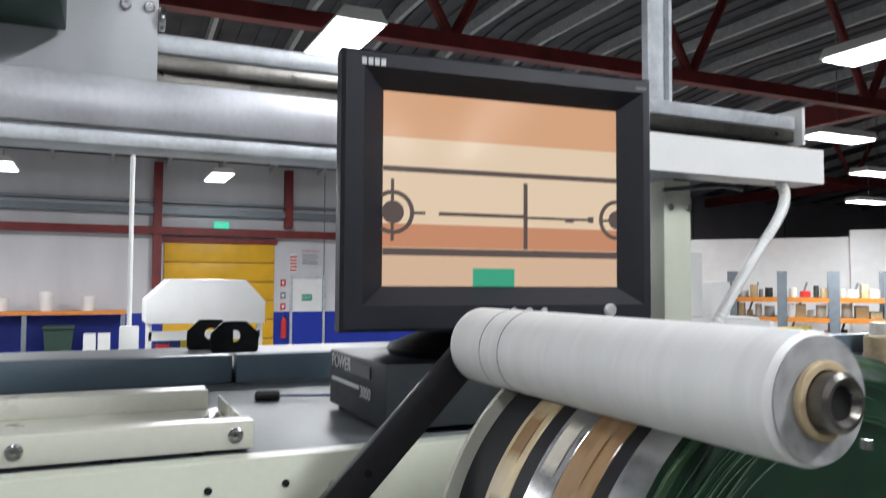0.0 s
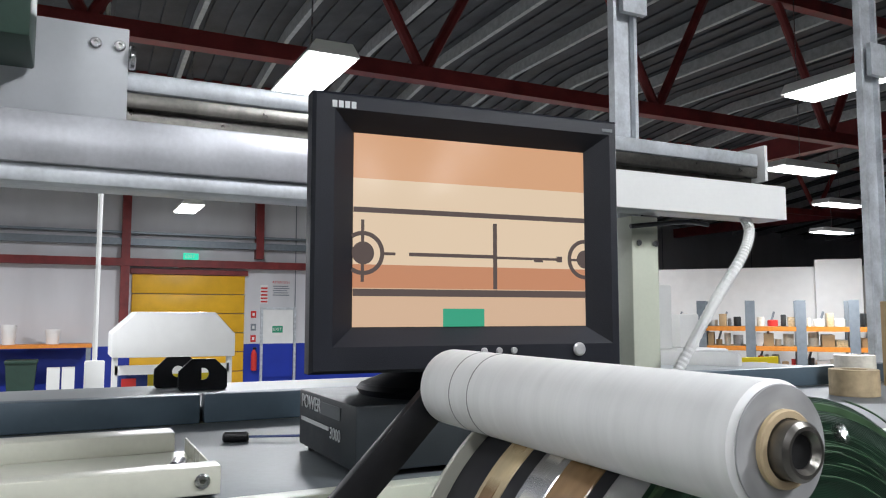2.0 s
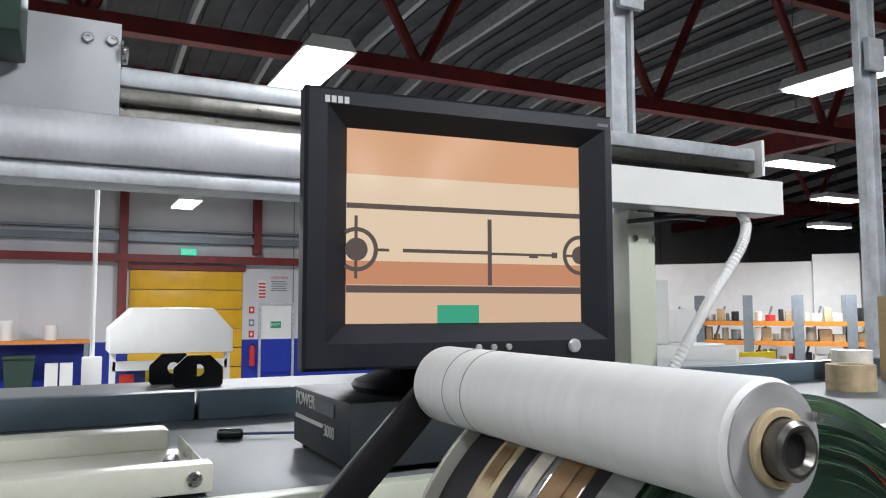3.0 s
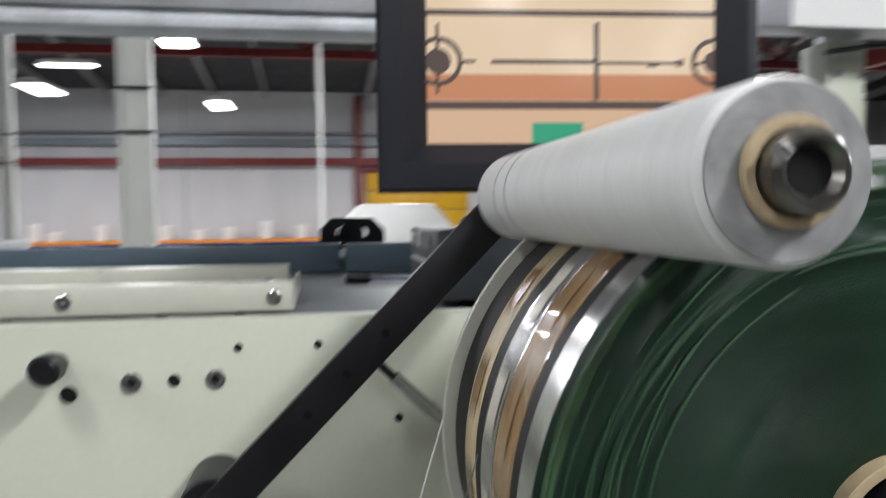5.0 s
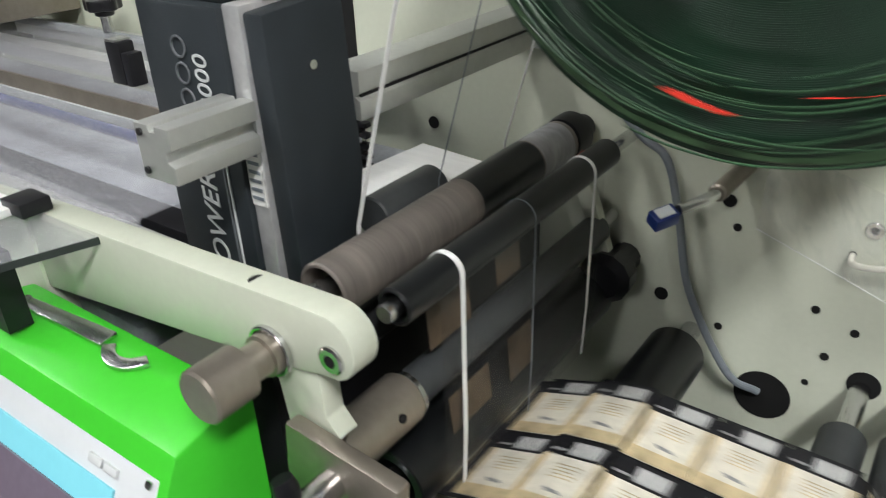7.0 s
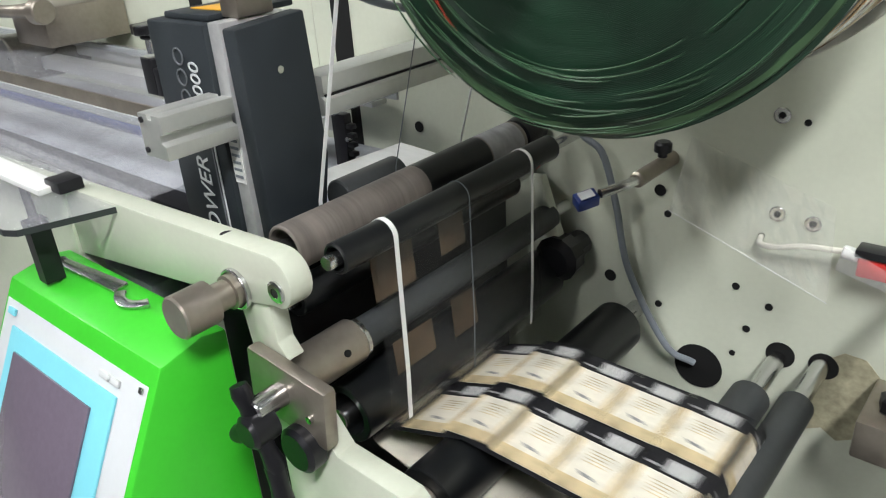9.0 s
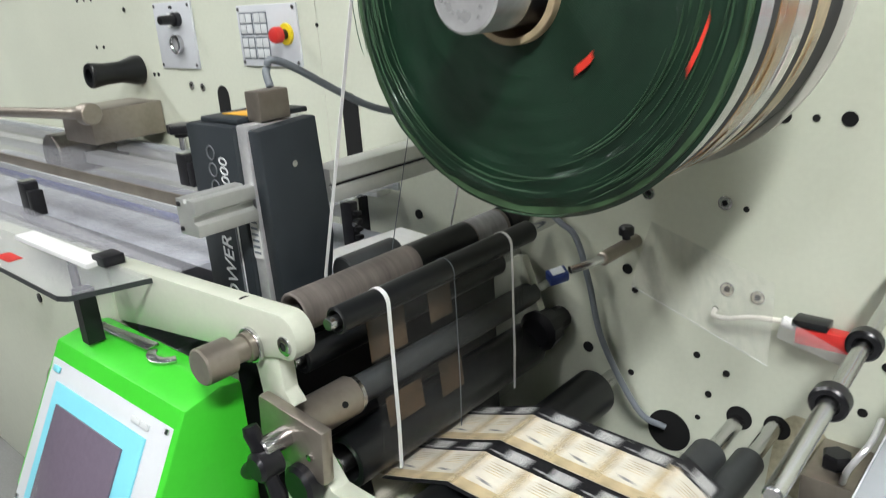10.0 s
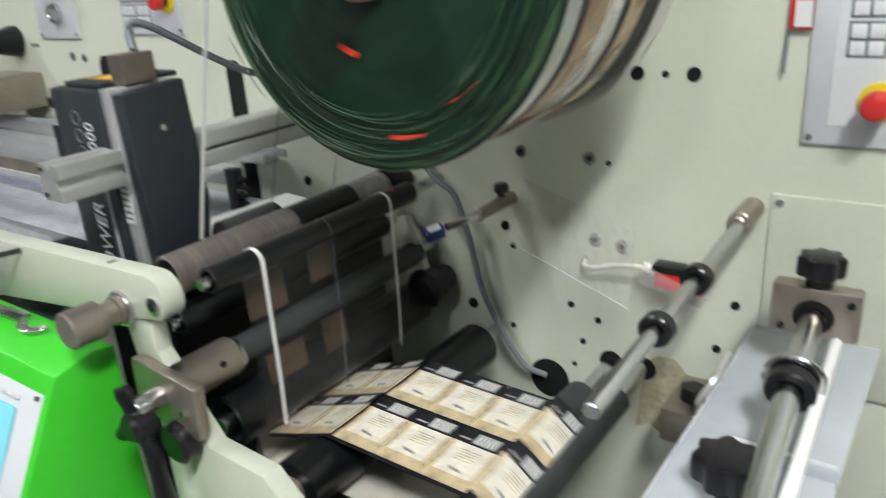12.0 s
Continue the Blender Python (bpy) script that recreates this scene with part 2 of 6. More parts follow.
def lathe(p, axis, prof, seg=40):
    """A turned body: prof rows of (distance along the axis, radius) from the point p."""
    axis = Vector(axis).normalized()
    u = axis.orthogonal().normalized()
    w = axis.cross(u)
    bm = bmesh.new()
    rings = []
    for d, r in prof:
        c = Vector(p) + axis * d
        rings.append([bm.verts.new(c + (u * math.cos(2 * math.pi * k / seg) + w * math.sin(2 * math.pi * k / seg)) * max(r, 1e-5)) for k in range(seg)])
    for a, b in zip(rings, rings[1:]):
        for k in range(seg):
            bm.faces.new((a[k], a[(k + 1) % seg], b[(k + 1) % seg], b[k]))
    bm.faces.new(rings[0][::-1])
    bm.faces.new(rings[-1])
    bmesh.ops.recalc_face_normals(bm, faces=bm.faces)
    return bm


def cyl(p, q, r, bevel=0.0, seg=32):
    p, q = Vector(p), Vector(q)
    d = (q - p).length
    b = min(bevel, r * 0.9, d / 2)
    prof = [(0, r - b), (b, r), (d - b, r), (d, r - b)] if b else [(0, r), (d, r)]
    return lathe(p, q - p, prof, seg)


def tube(p, q, r, hole, lip=0.001, seg=40):
    """A hollow roller or core, open at both ends."""
    p, q = Vector(p), Vector(q)
    d = (q - p).length
    axis = (q - p).normalized()
    u = axis.orthogonal().normalized()
    w = axis.cross(u)
    bm = bmesh.new()
    prof = [(0.004, hole), (0, hole + lip), (0, r - lip), (lip, r), (d - lip, r), (d, r - lip), (d, hole)]
    rings = [[bm.verts.new(p + axis * a + (u * math.cos(2 * math.pi * k / seg) + w * math.sin(2 * math.pi * k / seg)) * b) for k in range(seg)] for a, b in prof]
    for a, b in zip(rings, rings[1:] + rings[:1]):
        for k in range(seg):
            bm.faces.new((a[k], a[(k + 1) % seg], b[(k + 1) % seg], b[k]))
    bmesh.ops.recalc_face_normals(bm, faces=bm.faces)
    return bm


def hose(points, r, seg=10, steps=10, ribs=0.0):
    """A round cable along a smooth curve through the points; ribs makes it corrugated."""
    pts = [Vector(p) for p in points]
    ext = [pts[0] * 2 - pts[1]] + pts + [pts[-1] * 2 - pts[-2]]
    line = []
    for i in range(1, len(ext) - 2):
        a, b, c, d = ext[i - 1:i + 3]
        for k in range(steps):
            t = k / steps
            line.append(0.5 * ((2 * b) + (c - a) * t + (2 * a - 5 * b + 4 * c - d) * t * t + (3 * b - a - 3 * c + d) * t ** 3))
    line.append(pts[-1])
    bm = bmesh.new()
    rings = []
    up = Vector((0.13, 0.29, 1))
    for i, p in enumerate(line):
        tan = (line[min(i + 1, len(line) - 1)] - line[max(i - 1, 0)]).normalized()
        u = tan.cross(up).normalized()
        w = tan.cross(u)
        rad = r * (1 + (ribs if i % 2 else 0))
        rings.append([bm.verts.new(p + (u * math.cos(2 * math.pi * k / seg) + w * math.sin(2 * math.pi * k / seg)) * rad) for k in range(seg)])
    for a, b in zip(rings, rings[1:]):
        for k in range(seg):
            bm.faces.new((a[k], a[(k + 1) % seg], b[(k + 1) % seg], b[k]))
    bm.faces.new(rings[0][::-1])
    bm.faces.new(rings[-1])
    bmesh.ops.recalc_face_normals(bm, faces=bm.faces)
    return bm


def ribbon(points, width_vec, thick=0.0006):
    """A thin strip along points, as wide as width_vec, with a little thickness."""
    pts = [Vector(p) for p in points]
    wv = Vector(width_vec) / 2
    bm = bmesh.new()
    rows = []
    for i, p in enumerate(pts):
        tan = (pts[min(i + 1, len(pts) - 1)] - pts[max(i - 1, 0)]).normalized()
        n = tan.cross(wv.normalized()).normalized() * thick / 2
        rows.append([bm.verts.new(p + wv + n), bm.verts.new(p - wv + n), bm.verts.new(p - wv - n), bm.verts.new(p + wv - n)])
    for a, b in zip(rows, rows[1:]):
        for k in range(4):
            bm.faces.new((a[k], a[(k + 1) % 4], b[(k + 1) % 4], b[k]))
    bm.faces.new(rows[0][::-1])
    bm.faces.new(rows[-1])
    bmesh.ops.recalc_face_normals(bm, faces=bm.faces)
    return bm


def prism(outline, y0, y1, bevel=0.0, flat="xz"):
    """A plate with the outline given in x and z, from y0 to y1 (flat 'xy': from z0 to z1; 'yz': from x0 to x1)."""
    bm = bmesh.new()
    put = {"xz": lambda a, b, c: (a, c, b), "xy": lambda a, b, c: (a, b, c), "yz": lambda a, b, c: (c, a, b)}[flat]
    lo = [bm.verts.new(put(a, b, y0)) for a, b in outline]
    hi = [bm.verts.new(put(a, b, y1)) for a, b in outline]
    n = len(lo)
    bm.faces.new(lo)
    bm.faces.new(hi[::-1])
    for k in range(n):
        bm.faces.new((lo[k], hi[k], hi[(k + 1) % n], lo[(k + 1) % n]))
    bmesh.ops.recalc_face_normals(bm, faces=bm.faces)
    if bevel:
        bmesh.ops.bevel(bm, geom=bm.edges[:], offset=bevel, segments=2, affect="EDGES", profile=0.5)
    return bm


def arc(cx, cz, r, a0, a1, n=8):
    return [(cx + r * math.cos(radians(a0 + (a1 - a0) * k / n)), cz + r * math.sin(radians(a0 + (a1 - a0) * k / n))) for k in range(n + 1)]


def lobed(x, y, z0, z1, r, n=7):
    """A hand knob with rounded lobes."""
    line = []
    for k in range(n * 8):
        a = 2 * math.pi * k / (n * 8)
        q = r * (0.90 + 0.10 * math.cos(n * a))
        line.append((x + q * math.cos(a), y + q * math.sin(a)))
    return prism(line, z0, z1, 0.003, "xy")


def merge(*bms):
    out = bms[0]
    for b in bms[1:]:
        me = bpy.data.meshes.new("t")
        b.to_mesh(me)
        b.free()
        out.from_mesh(me)
        bpy.data.meshes.remove(me)
    return out


def letters(name, text, size, m, material, parent, extrude=0.0004, shear=0.0):
    cu = bpy.data.curves.new(name, "FONT")
    cu.body, cu.size, cu.extrude, cu.shear = text, size, extrude, shear
    ob = bpy.data.objects.new("t", cu)
    scene.collection.objects.link(ob)
    dg = bpy.context.evaluated_depsgraph_get()
    me = bpy.data.meshes.new_from_object(ob.evaluated_get(dg))
    bpy.data.objects.remove(ob)
    bm = bmesh.new()
    bm.from_mesh(me)
    bmesh.ops.transform(bm, verts=bm.verts, matrix=m)
    return part(name, bm, material, parent, smooth=False)


def moved(ob, dx, dy, dz):
    """Sets a finished thing, with its parts, by the step given."""
    ob.location = ob.location + Vector((dx, dy, dz))
    return ob


# ---- the hall ----
DOOR_STEP = 0.43  # the doors, signs and seams of the north wall stand this far along it


def hall():
    solid("floor", box(-16, 30, -14, WALL_Y + 0.3, FLOOR - 0.2, FLOOR), CONCRETE, "bare grey concrete factory floor", "floor", kind="structure")
    fall = [(-14.0, ROOF), (10.0, ROOF), (WALL_Y + 0.3, EAVES)]
    bm = prism([(y, z + 0.12) for y, z in fall] + [(y, z + 0.2) for y, z in fall[::-1]], -16, 30, 0, "yz")
    x = -15.0
    while x < 30:
        bm = merge(bm, prism([(y, z + 0.09) for y, z in fall] + [(y, z + 0.12) for y, z in fall[::-1]], x, x + 0.12, 0, "yz"))
        x += 0.3
    solid("ceiling", bm, DARKROOF, "dark metal sheet roof over purlins", "ceiling", kind="structure")
    pr = thing("roof_purlins", 6, 4, ROOF, "pale grey steel purlins under the dark roof", "beam", kind="structure")
    x = -15.0
    while x < 30:
        part("purlin", merge(prism([(y, z - 0.1) for y, z in fall] + [(y, z + 0.089) for y, z in fall[::-1]], x, x + 0.02, 0, "yz"), prism([(y, z - 0.1) for y, z in fall] + [(y, z - 0.085) for y, z in fall[::-1]], x + 0.0201, x + 0.07, 0, "yz")), PURLIN, pr)
        x += 1.3
    solid("wall_south", box(-16, 30, -14.2, -14, FLOOR, ROOF + 0.2), WALLPAINT, "plain white clad factory wall", "wall", kind="structure")
    solid("wall_west", box(-16.2, -16, -14, WALL_Y + 0.3, FLOOR, ROOF + 0.2), WALLPAINT, "plain white clad factory wall", "wall", kind="structure")
    solid("wall_east", box(30, 30.2, -14, WALL_Y + 0.3, FLOOR, ROOF + 0.2), WALLPAINT, "plain white clad factory wall", "wall", kind="structure")
    w = thing("wall_north", 4, WALL_Y, FLOOR, "white clad factory wall with a blue lower band", "wall", kind="structure")
    part("wall_body", box(-16, 30, WALL_Y, WALL_Y + 0.2, 0.95, EAVES + 0.12), WALLPAINT, w)
    part("blue_band", box(-16, 30, WALL_Y - 0.002, WALL_Y + 0.2, FLOOR, 0.95), BLUEWALL, w, "royal blue painted lower wall")
    for k in range(9):
        xx = -12.0 + DOOR_STEP + k * 4.4
        part("wall_seam", box(xx, xx + 0.025, WALL_Y - 0.012, WALL_Y - 0.001, 0.96, EAVES), RACKGREY, w)
    part("rail_pipe", box(-16, 12, WALL_Y - 0.25, WALL_Y - 0.05, 3.45, 3.62), RACKGREY, w, "dark grey cable tray")
    part("rail_pipe", box(-16, 12, WALL_Y - 0.2, WALL_Y - 0.08, 3.74, 3.80), RACKGREY, w)
    bp = thing("roof_girt", 0, WALL_Y, 3.0, "dark red painted steel wall girt", "beam", kind="structure")
    part("girt", box(-16, 14, WALL_Y - 0.3, WALL_Y - 0.1, 2.93, 3.12), REDSTEEL, bp)
    for xx in (-3.77, 1.70, 5.0, 9.93):
        part("post", box(xx - 0.1, xx + 0.1, WALL_Y - 0.28, WALL_Y - 0.03, 0.96 if xx < 4 else 3.2, EAVES), REDSTEEL, bp)
    # yellow roller door
    d = thing("roller_door", 2.85, WALL_Y, FLOOR, "closed yellow roller door of wide horizontal slats", "door")
    for k in range(6):
        z0 = 2.81 - (k + 1) * 0.5
        part("slat", box(1.45, 4.23, WALL_Y - 0.07 - 0.008 * (k % 2), WALL_Y - 0.01, max(z0 + 0.02, FLOOR), 2.81 - k * 0.5, 0.01), YELLOWDOOR, d)
    part("header", box(1.4, 4.3, WALL_Y - 0.12, WALL_Y - 0.01, 2.82, 2.95), REDSTEEL, d)
    moved(d, DOOR_STEP, 0, -0.07)
    # exit door
    e = thing("exit_door", 5.15, WALL_Y, FLOOR, "closed white exit door with blue lower half in a steel frame", "door")
    part("leaf", box(4.74, 5.56, WALL_Y - 0.05, WALL_Y - 0.01, 0.95, 1.86), WHITE, e)
    part("lower_leaf", box(4.74, 5.56, WALL_Y - 0.052, WALL_Y - 0.01, 0.06, 0.95), BLUEWALL, e, "blue painted lower half")
    part("frame", merge(box(4.67, 4.73, WALL_Y - 0.09, WALL_Y - 0.01, FLOOR, 1.92), box(5.57, 5.63, WALL_Y - 0.09, WALL_Y - 0.01, FLOOR, 1.92), box(4.67, 5.63, WALL_Y - 0.085, WALL_Y - 0.01, 1.86, 1.92)), GALV, e)
    moved(e, DOOR_STEP, 0, 0)
    sg = solid("exit_sign", box(4.99, 5.27, WALL_Y - 0.065, WALL_Y - 0.053, 1.22, 1.40), EXITGREEN, "green exit sign with white lettering on the door", "sign")
    letters("lettering", "EXIT", 0.12, pose(5.0, WALL_Y - 0.067, 1.27, 90), WHITESIGN, sg)
    moved(sg, DOOR_STEP, 0, 0.02)
    s2 = solid("exit_sign", box(2.68, 3.05, WALL_Y - 0.36, WALL_Y - 0.31, 3.2, 3.36), EXITGLOW, "lit green exit sign hung under the beam", "sign")
    letters("lettering", "EXIT", 0.12, pose(2.72, WALL_Y - 0.363, 3.24, 90), WHITESIGN, s2)
    moved(s2, 0.365, 0, -0.078)
    nb = thing("notice_board", 5.2, WALL_Y, 2.1, "white safety notices with red heading on the wall", "notice")
    letters("heading", "ATTENTION", 0.085, pose(4.98, WALL_Y - 0.012, 2.55, 90), RED, nb)
    for k in range(5):
        part("text_line", box(5.0 + 0.02 * (k % 2), 5.45 - 0.03 * (k % 3), WALL_Y - 0.01, WALL_Y - 0.002, 2.22 + 0.06 * k, 2.245 + 0.06 * k), RACKGREY, nb)
    moved(nb, DOOR_STEP, 0, 0.02)
    hz = thing("hazard_sign", 4.8, WALL_Y, 1.95, "red and white striped fire notice on the wall", "sign")
    part("board", box(4.66, 4.86, WALL_Y - 0.01, WALL_Y - 0.002, 2.0, 2.5), WHITESIGN, hz)
    for k in range(5):
        part("stripe", box(4.67, 4.85, WALL_Y - 0.016, WALL_Y - 0.011, 2.03 + 0.09 * k, 2.075 + 0.09 * k), RED, hz)
    moved(hz, DOOR_STEP, 0, 0.02)
    for k, z in enumerate((1.62, 1.28, 0.98)):
        sq = thing("wall_sign", 4.5, WALL_Y, z, "small square red and dark sign on the wall", "sign")
        part("board", box(4.42, 4.56, WALL_Y - 0.012, WALL_Y - 0.002, z, z + 0.18), RED if k != 1 else RACKGREY, sq)
        part("symbol", box(4.46, 4.52, WALL_Y - 0.018, WALL_Y - 0.013, z + 0.05, z + 0.13), WHITESIGN, sq)
        moved(sq, DOOR_STEP, 0, 0.02)
    fx = thing("fire_extinguisher", 4.5, WALL_Y - 0.1, 0.25, "red fire extinguisher hung on the wall", "fire extinguisher")
    part("cylinder", lathe((4.5, WALL_Y - 0.1, 0.25), (0, 0, 1), [(0, 0.06), (0.02, 0.075), (0.45, 0.075), (0.52, 0.04), (0.56, 0.025)], 20), RED, fx)
    part("valve", box(4.47, 4.56, WALL_Y - 0.13, WALL_Y - 0.07, 0.8, 0.86, 0.01), KNOB, fx)
    moved(fx, DOOR_STEP, 0, 0)
    # trusses
    for ty, tz in ((5.6, 3.95), (12.4, 4.3)):
        tr = thing("roof_truss", 6, ty, tz, "dark red painted steel roof truss", "truss", "roof trusses", "structure")
        part("bottom_chord", box(-16, 30, ty - 0.07, ty + 0.07, tz, tz + 0.14), REDSTEEL, tr)
        part("top_chord", box(-16, 30, ty - 0.07, ty + 0.07, ROOF - 0.25, ROOF - 0.1), REDSTEEL, tr)
        x = -14.0
        while x < 29:
            h = ROOF - 0.2 - tz
            for sgn in (-1, 1):
                q = Vector((x + sgn * 0.9, ty, ROOF - 0.2))
                part("web_member", cyl((x, ty, tz + 0.08), q, 0.055, seg=8), REDSTEEL, tr)
            x += 2.9
    for bx, bz in ((9.9, 4.05), (19.5, 4.4)):
        cb = thing("cross_beam", bx, 6, bz, "dark red painted steel cross beam", "beam", "cross beams", "structure")
        part("beam", box(bx - 0.1, bx + 0.1, -10, WALL_Y - 0.4, bz, bz + 0.3), REDSTEEL, cb)


def high_bay(x, y, z, along_y, power=0.0):
    """A flat rectangular lamp hung on a wire from the roof."""
    lx, ly = (0.30, 0.95) if along_y else (0.95, 0.30)
    h = thing("high_bay_lamp", x, y, z, "lit white rectangular lamp hung on wires from the roof", "lamp", "high bay lamps")
    part("diffuser", box(x - lx / 2, x + lx / 2, y - ly / 2, y + ly / 2, z, z + 0.02, 0.005), LIGHT, h, "glowing white diffuser")
    part("housing", prism([(x - lx / 2 - 0.02, z + 0.02), (x + lx / 2 + 0.02, z + 0.02), (x + lx / 2 - 0.03, z + 0.10), (x - lx / 2 + 0.03, z + 0.10)], y - ly / 2 - 0.02, y + ly / 2 + 0.02), WHITE, h)
    part("wire", cyl((x, y, z + 0.1), (x, y, ROOF + 0.125), 0.006, seg=6), STEEL, h)
    if power:
        la = bpy.data.lights.new("high_bay_light", "AREA")
        la.shape, la.size, la.size_y, la.energy = "RECTANGLE", lx, ly, power
        la.color = (1.0, 0.985, 0.975)
        lo = new("high_bay_light", la)
        lo.location = (x, y, z - 0.012)


def lamps():
    # z 4.5 lamps from x -4 to 10.5: added, unseen, to brighten far wall
    for x, y, z, a, power in ((1.87, 4.09, 3.34, True, 120), (5.03, 2.3, 3.26, True, 150), (2.03, 11.0, 3.31, True, 260), (-0.9, 11.85, 3.4, True, 0), (8.5, 5.5, 3.5, False, 0), (12.0, 7.5, 3.55, False, 220), (-4.2, 10.4, 3.4, False, 260), (-3.2, 7.0, 3.4, True, 200), (-9.5, 14.6, 4.5, False, 250), (-3.12, 10.5, 3.4, True, 0), (14.5, 9.5, 3.4, False, 220), (3.2, 14.6, 4.5, False, 330), (-4.0, 14.6, 4.5, False, 330), (-0.76, 7.04, 3.4, True, 120), (10.5, 14.6, 4.5, False, 380)):
        high_bay(x, y, z, a, power)
    for x, y, power in ((-0.3, -1.5, LAMP_POWER * 0.6), (2.3, -1.7, LAMP_POWER * 2.7), (-3.0, -1.5, LAMP_POWER * 2.2), (1.2, -5.0, LAMP_POWER * 1.6), (-3.0, -5.5, 0), (3.0, -6.23, 0), (3.2, -7.6, 0), (2.1, -7.7, 0), (2.5, -8.8, 0), (3.4, -8.8, 0)):
        high_bay(x, y, 3.5, True, power)


# ---- far things ----
def rack_bay(x0, x1, turn):
    r = thing("pallet_rack", 0, 0, 0, "grey and orange steel storage rack with full shelves", "rack", "storage racks")
    y0, y1 = 0.0, 0.9
    for x in (x0, x1):
        for y in (y0, y1):
            part("post", box(x - 0.05, x + 0.05, y - 0.04, y + 0.04, FLOOR, 2.04), RACKGREY, r)
        part("brace", cyl((x, y0, 0.3), (x, y1, 1.0), 0.02, seg=6), RACKGREY, r)
        part("brace", cyl((x, y1, 1.0), (x, y0, 1.8), 0.02, seg=6), RACKGREY, r)
    part("back_brace", cyl((x0, y1 + 0.07, 0.3), ((x0 + x1) / 2, y1 + 0.07, 1.8), 0.025, seg=6), RACKGREY, r)
    for z in (0.1, 0.56, 1.04, 1.47):
        part("shelf_beam", box(x0 + 0.051, x1 - 0.051, y0 - 0.06, y0 - 0.01, z - 0.1, z), RACKORANGE, r)
        part("shelf_beam", box(x0 + 0.051, x1 - 0.051, y1 + 0.01, y1 + 0.06, z - 0.1, z), RACKORANGE, r)
        part("shelf", box(x0 + 0.051, x1 - 0.051, y0 - 0.009, y1 + 0.009, z - 0.03, z), CARTON, r)
    r.matrix_basis = turn
    return r


def racks():
    rnd = random.Random(4)
    turn = pose(11.97, 13.6, 0, 0, 0, -49)
    for k in range(8):
        x0 = -0.9 + k * 1.02
        rack_bay(x0, x0 + 0.92, turn)
        for z in (0.56, 1.04, 1.47):
            x = x0 + 0.07
            while x < x0 + 0.78:
                w = rnd.uniform(0.09, 0.26)
                h = rnd.uniform(0.12, 0.30)
                c = rnd.random()
                w = min(w, x0 + 0.86 - x)
                if c < 0.5:
                    ob = solid("carton", box(x, x + w, 0.05, 0.6, z, z + h, 0.006), rnd.choice((CARTON, CARTON, GOLD, CARTON, WHITE)), "closed cardboard carton on a rack shelf", "box", "cartons on racks")
                else:
                    ob = solid("label_reel", cyl((x + w / 2, 0.3, z), (x + w / 2, 0.3, z + h), w * 0.42, 0.01, 18), rnd.choice((PAPER, CREAMPRINT, PAPER, WHITE, CREAMPRINT, CARTON, GREYROLL, PAPEREDGE, BROWNPRINT, CREAMPRINT, RED)), "round wound reel standing on a rack shelf", "reel", "reels on racks")
                ob.matrix_basis = turn @ Matrix.Translation(ob.location)
                x += w + rnd.uniform(0.006, 0.03)
    w = solid("partition_wall", box(-4, 12, 2.4, 2.6, FLOOR, 2.9), WHITE, "white inner partition wall behind the racks", "wall", kind="structure")
    w.matrix_basis = turn @ Matrix.Translation(w.location)
    p = solid("partition_pier", box(4.6, 5.6, 2.1, 2.39, FLOOR, 3.05), WHITE, "white square pier in front of the partition", "wall", kind="structure")
    p.matrix_basis = turn @ Matrix.Translation(p.location)


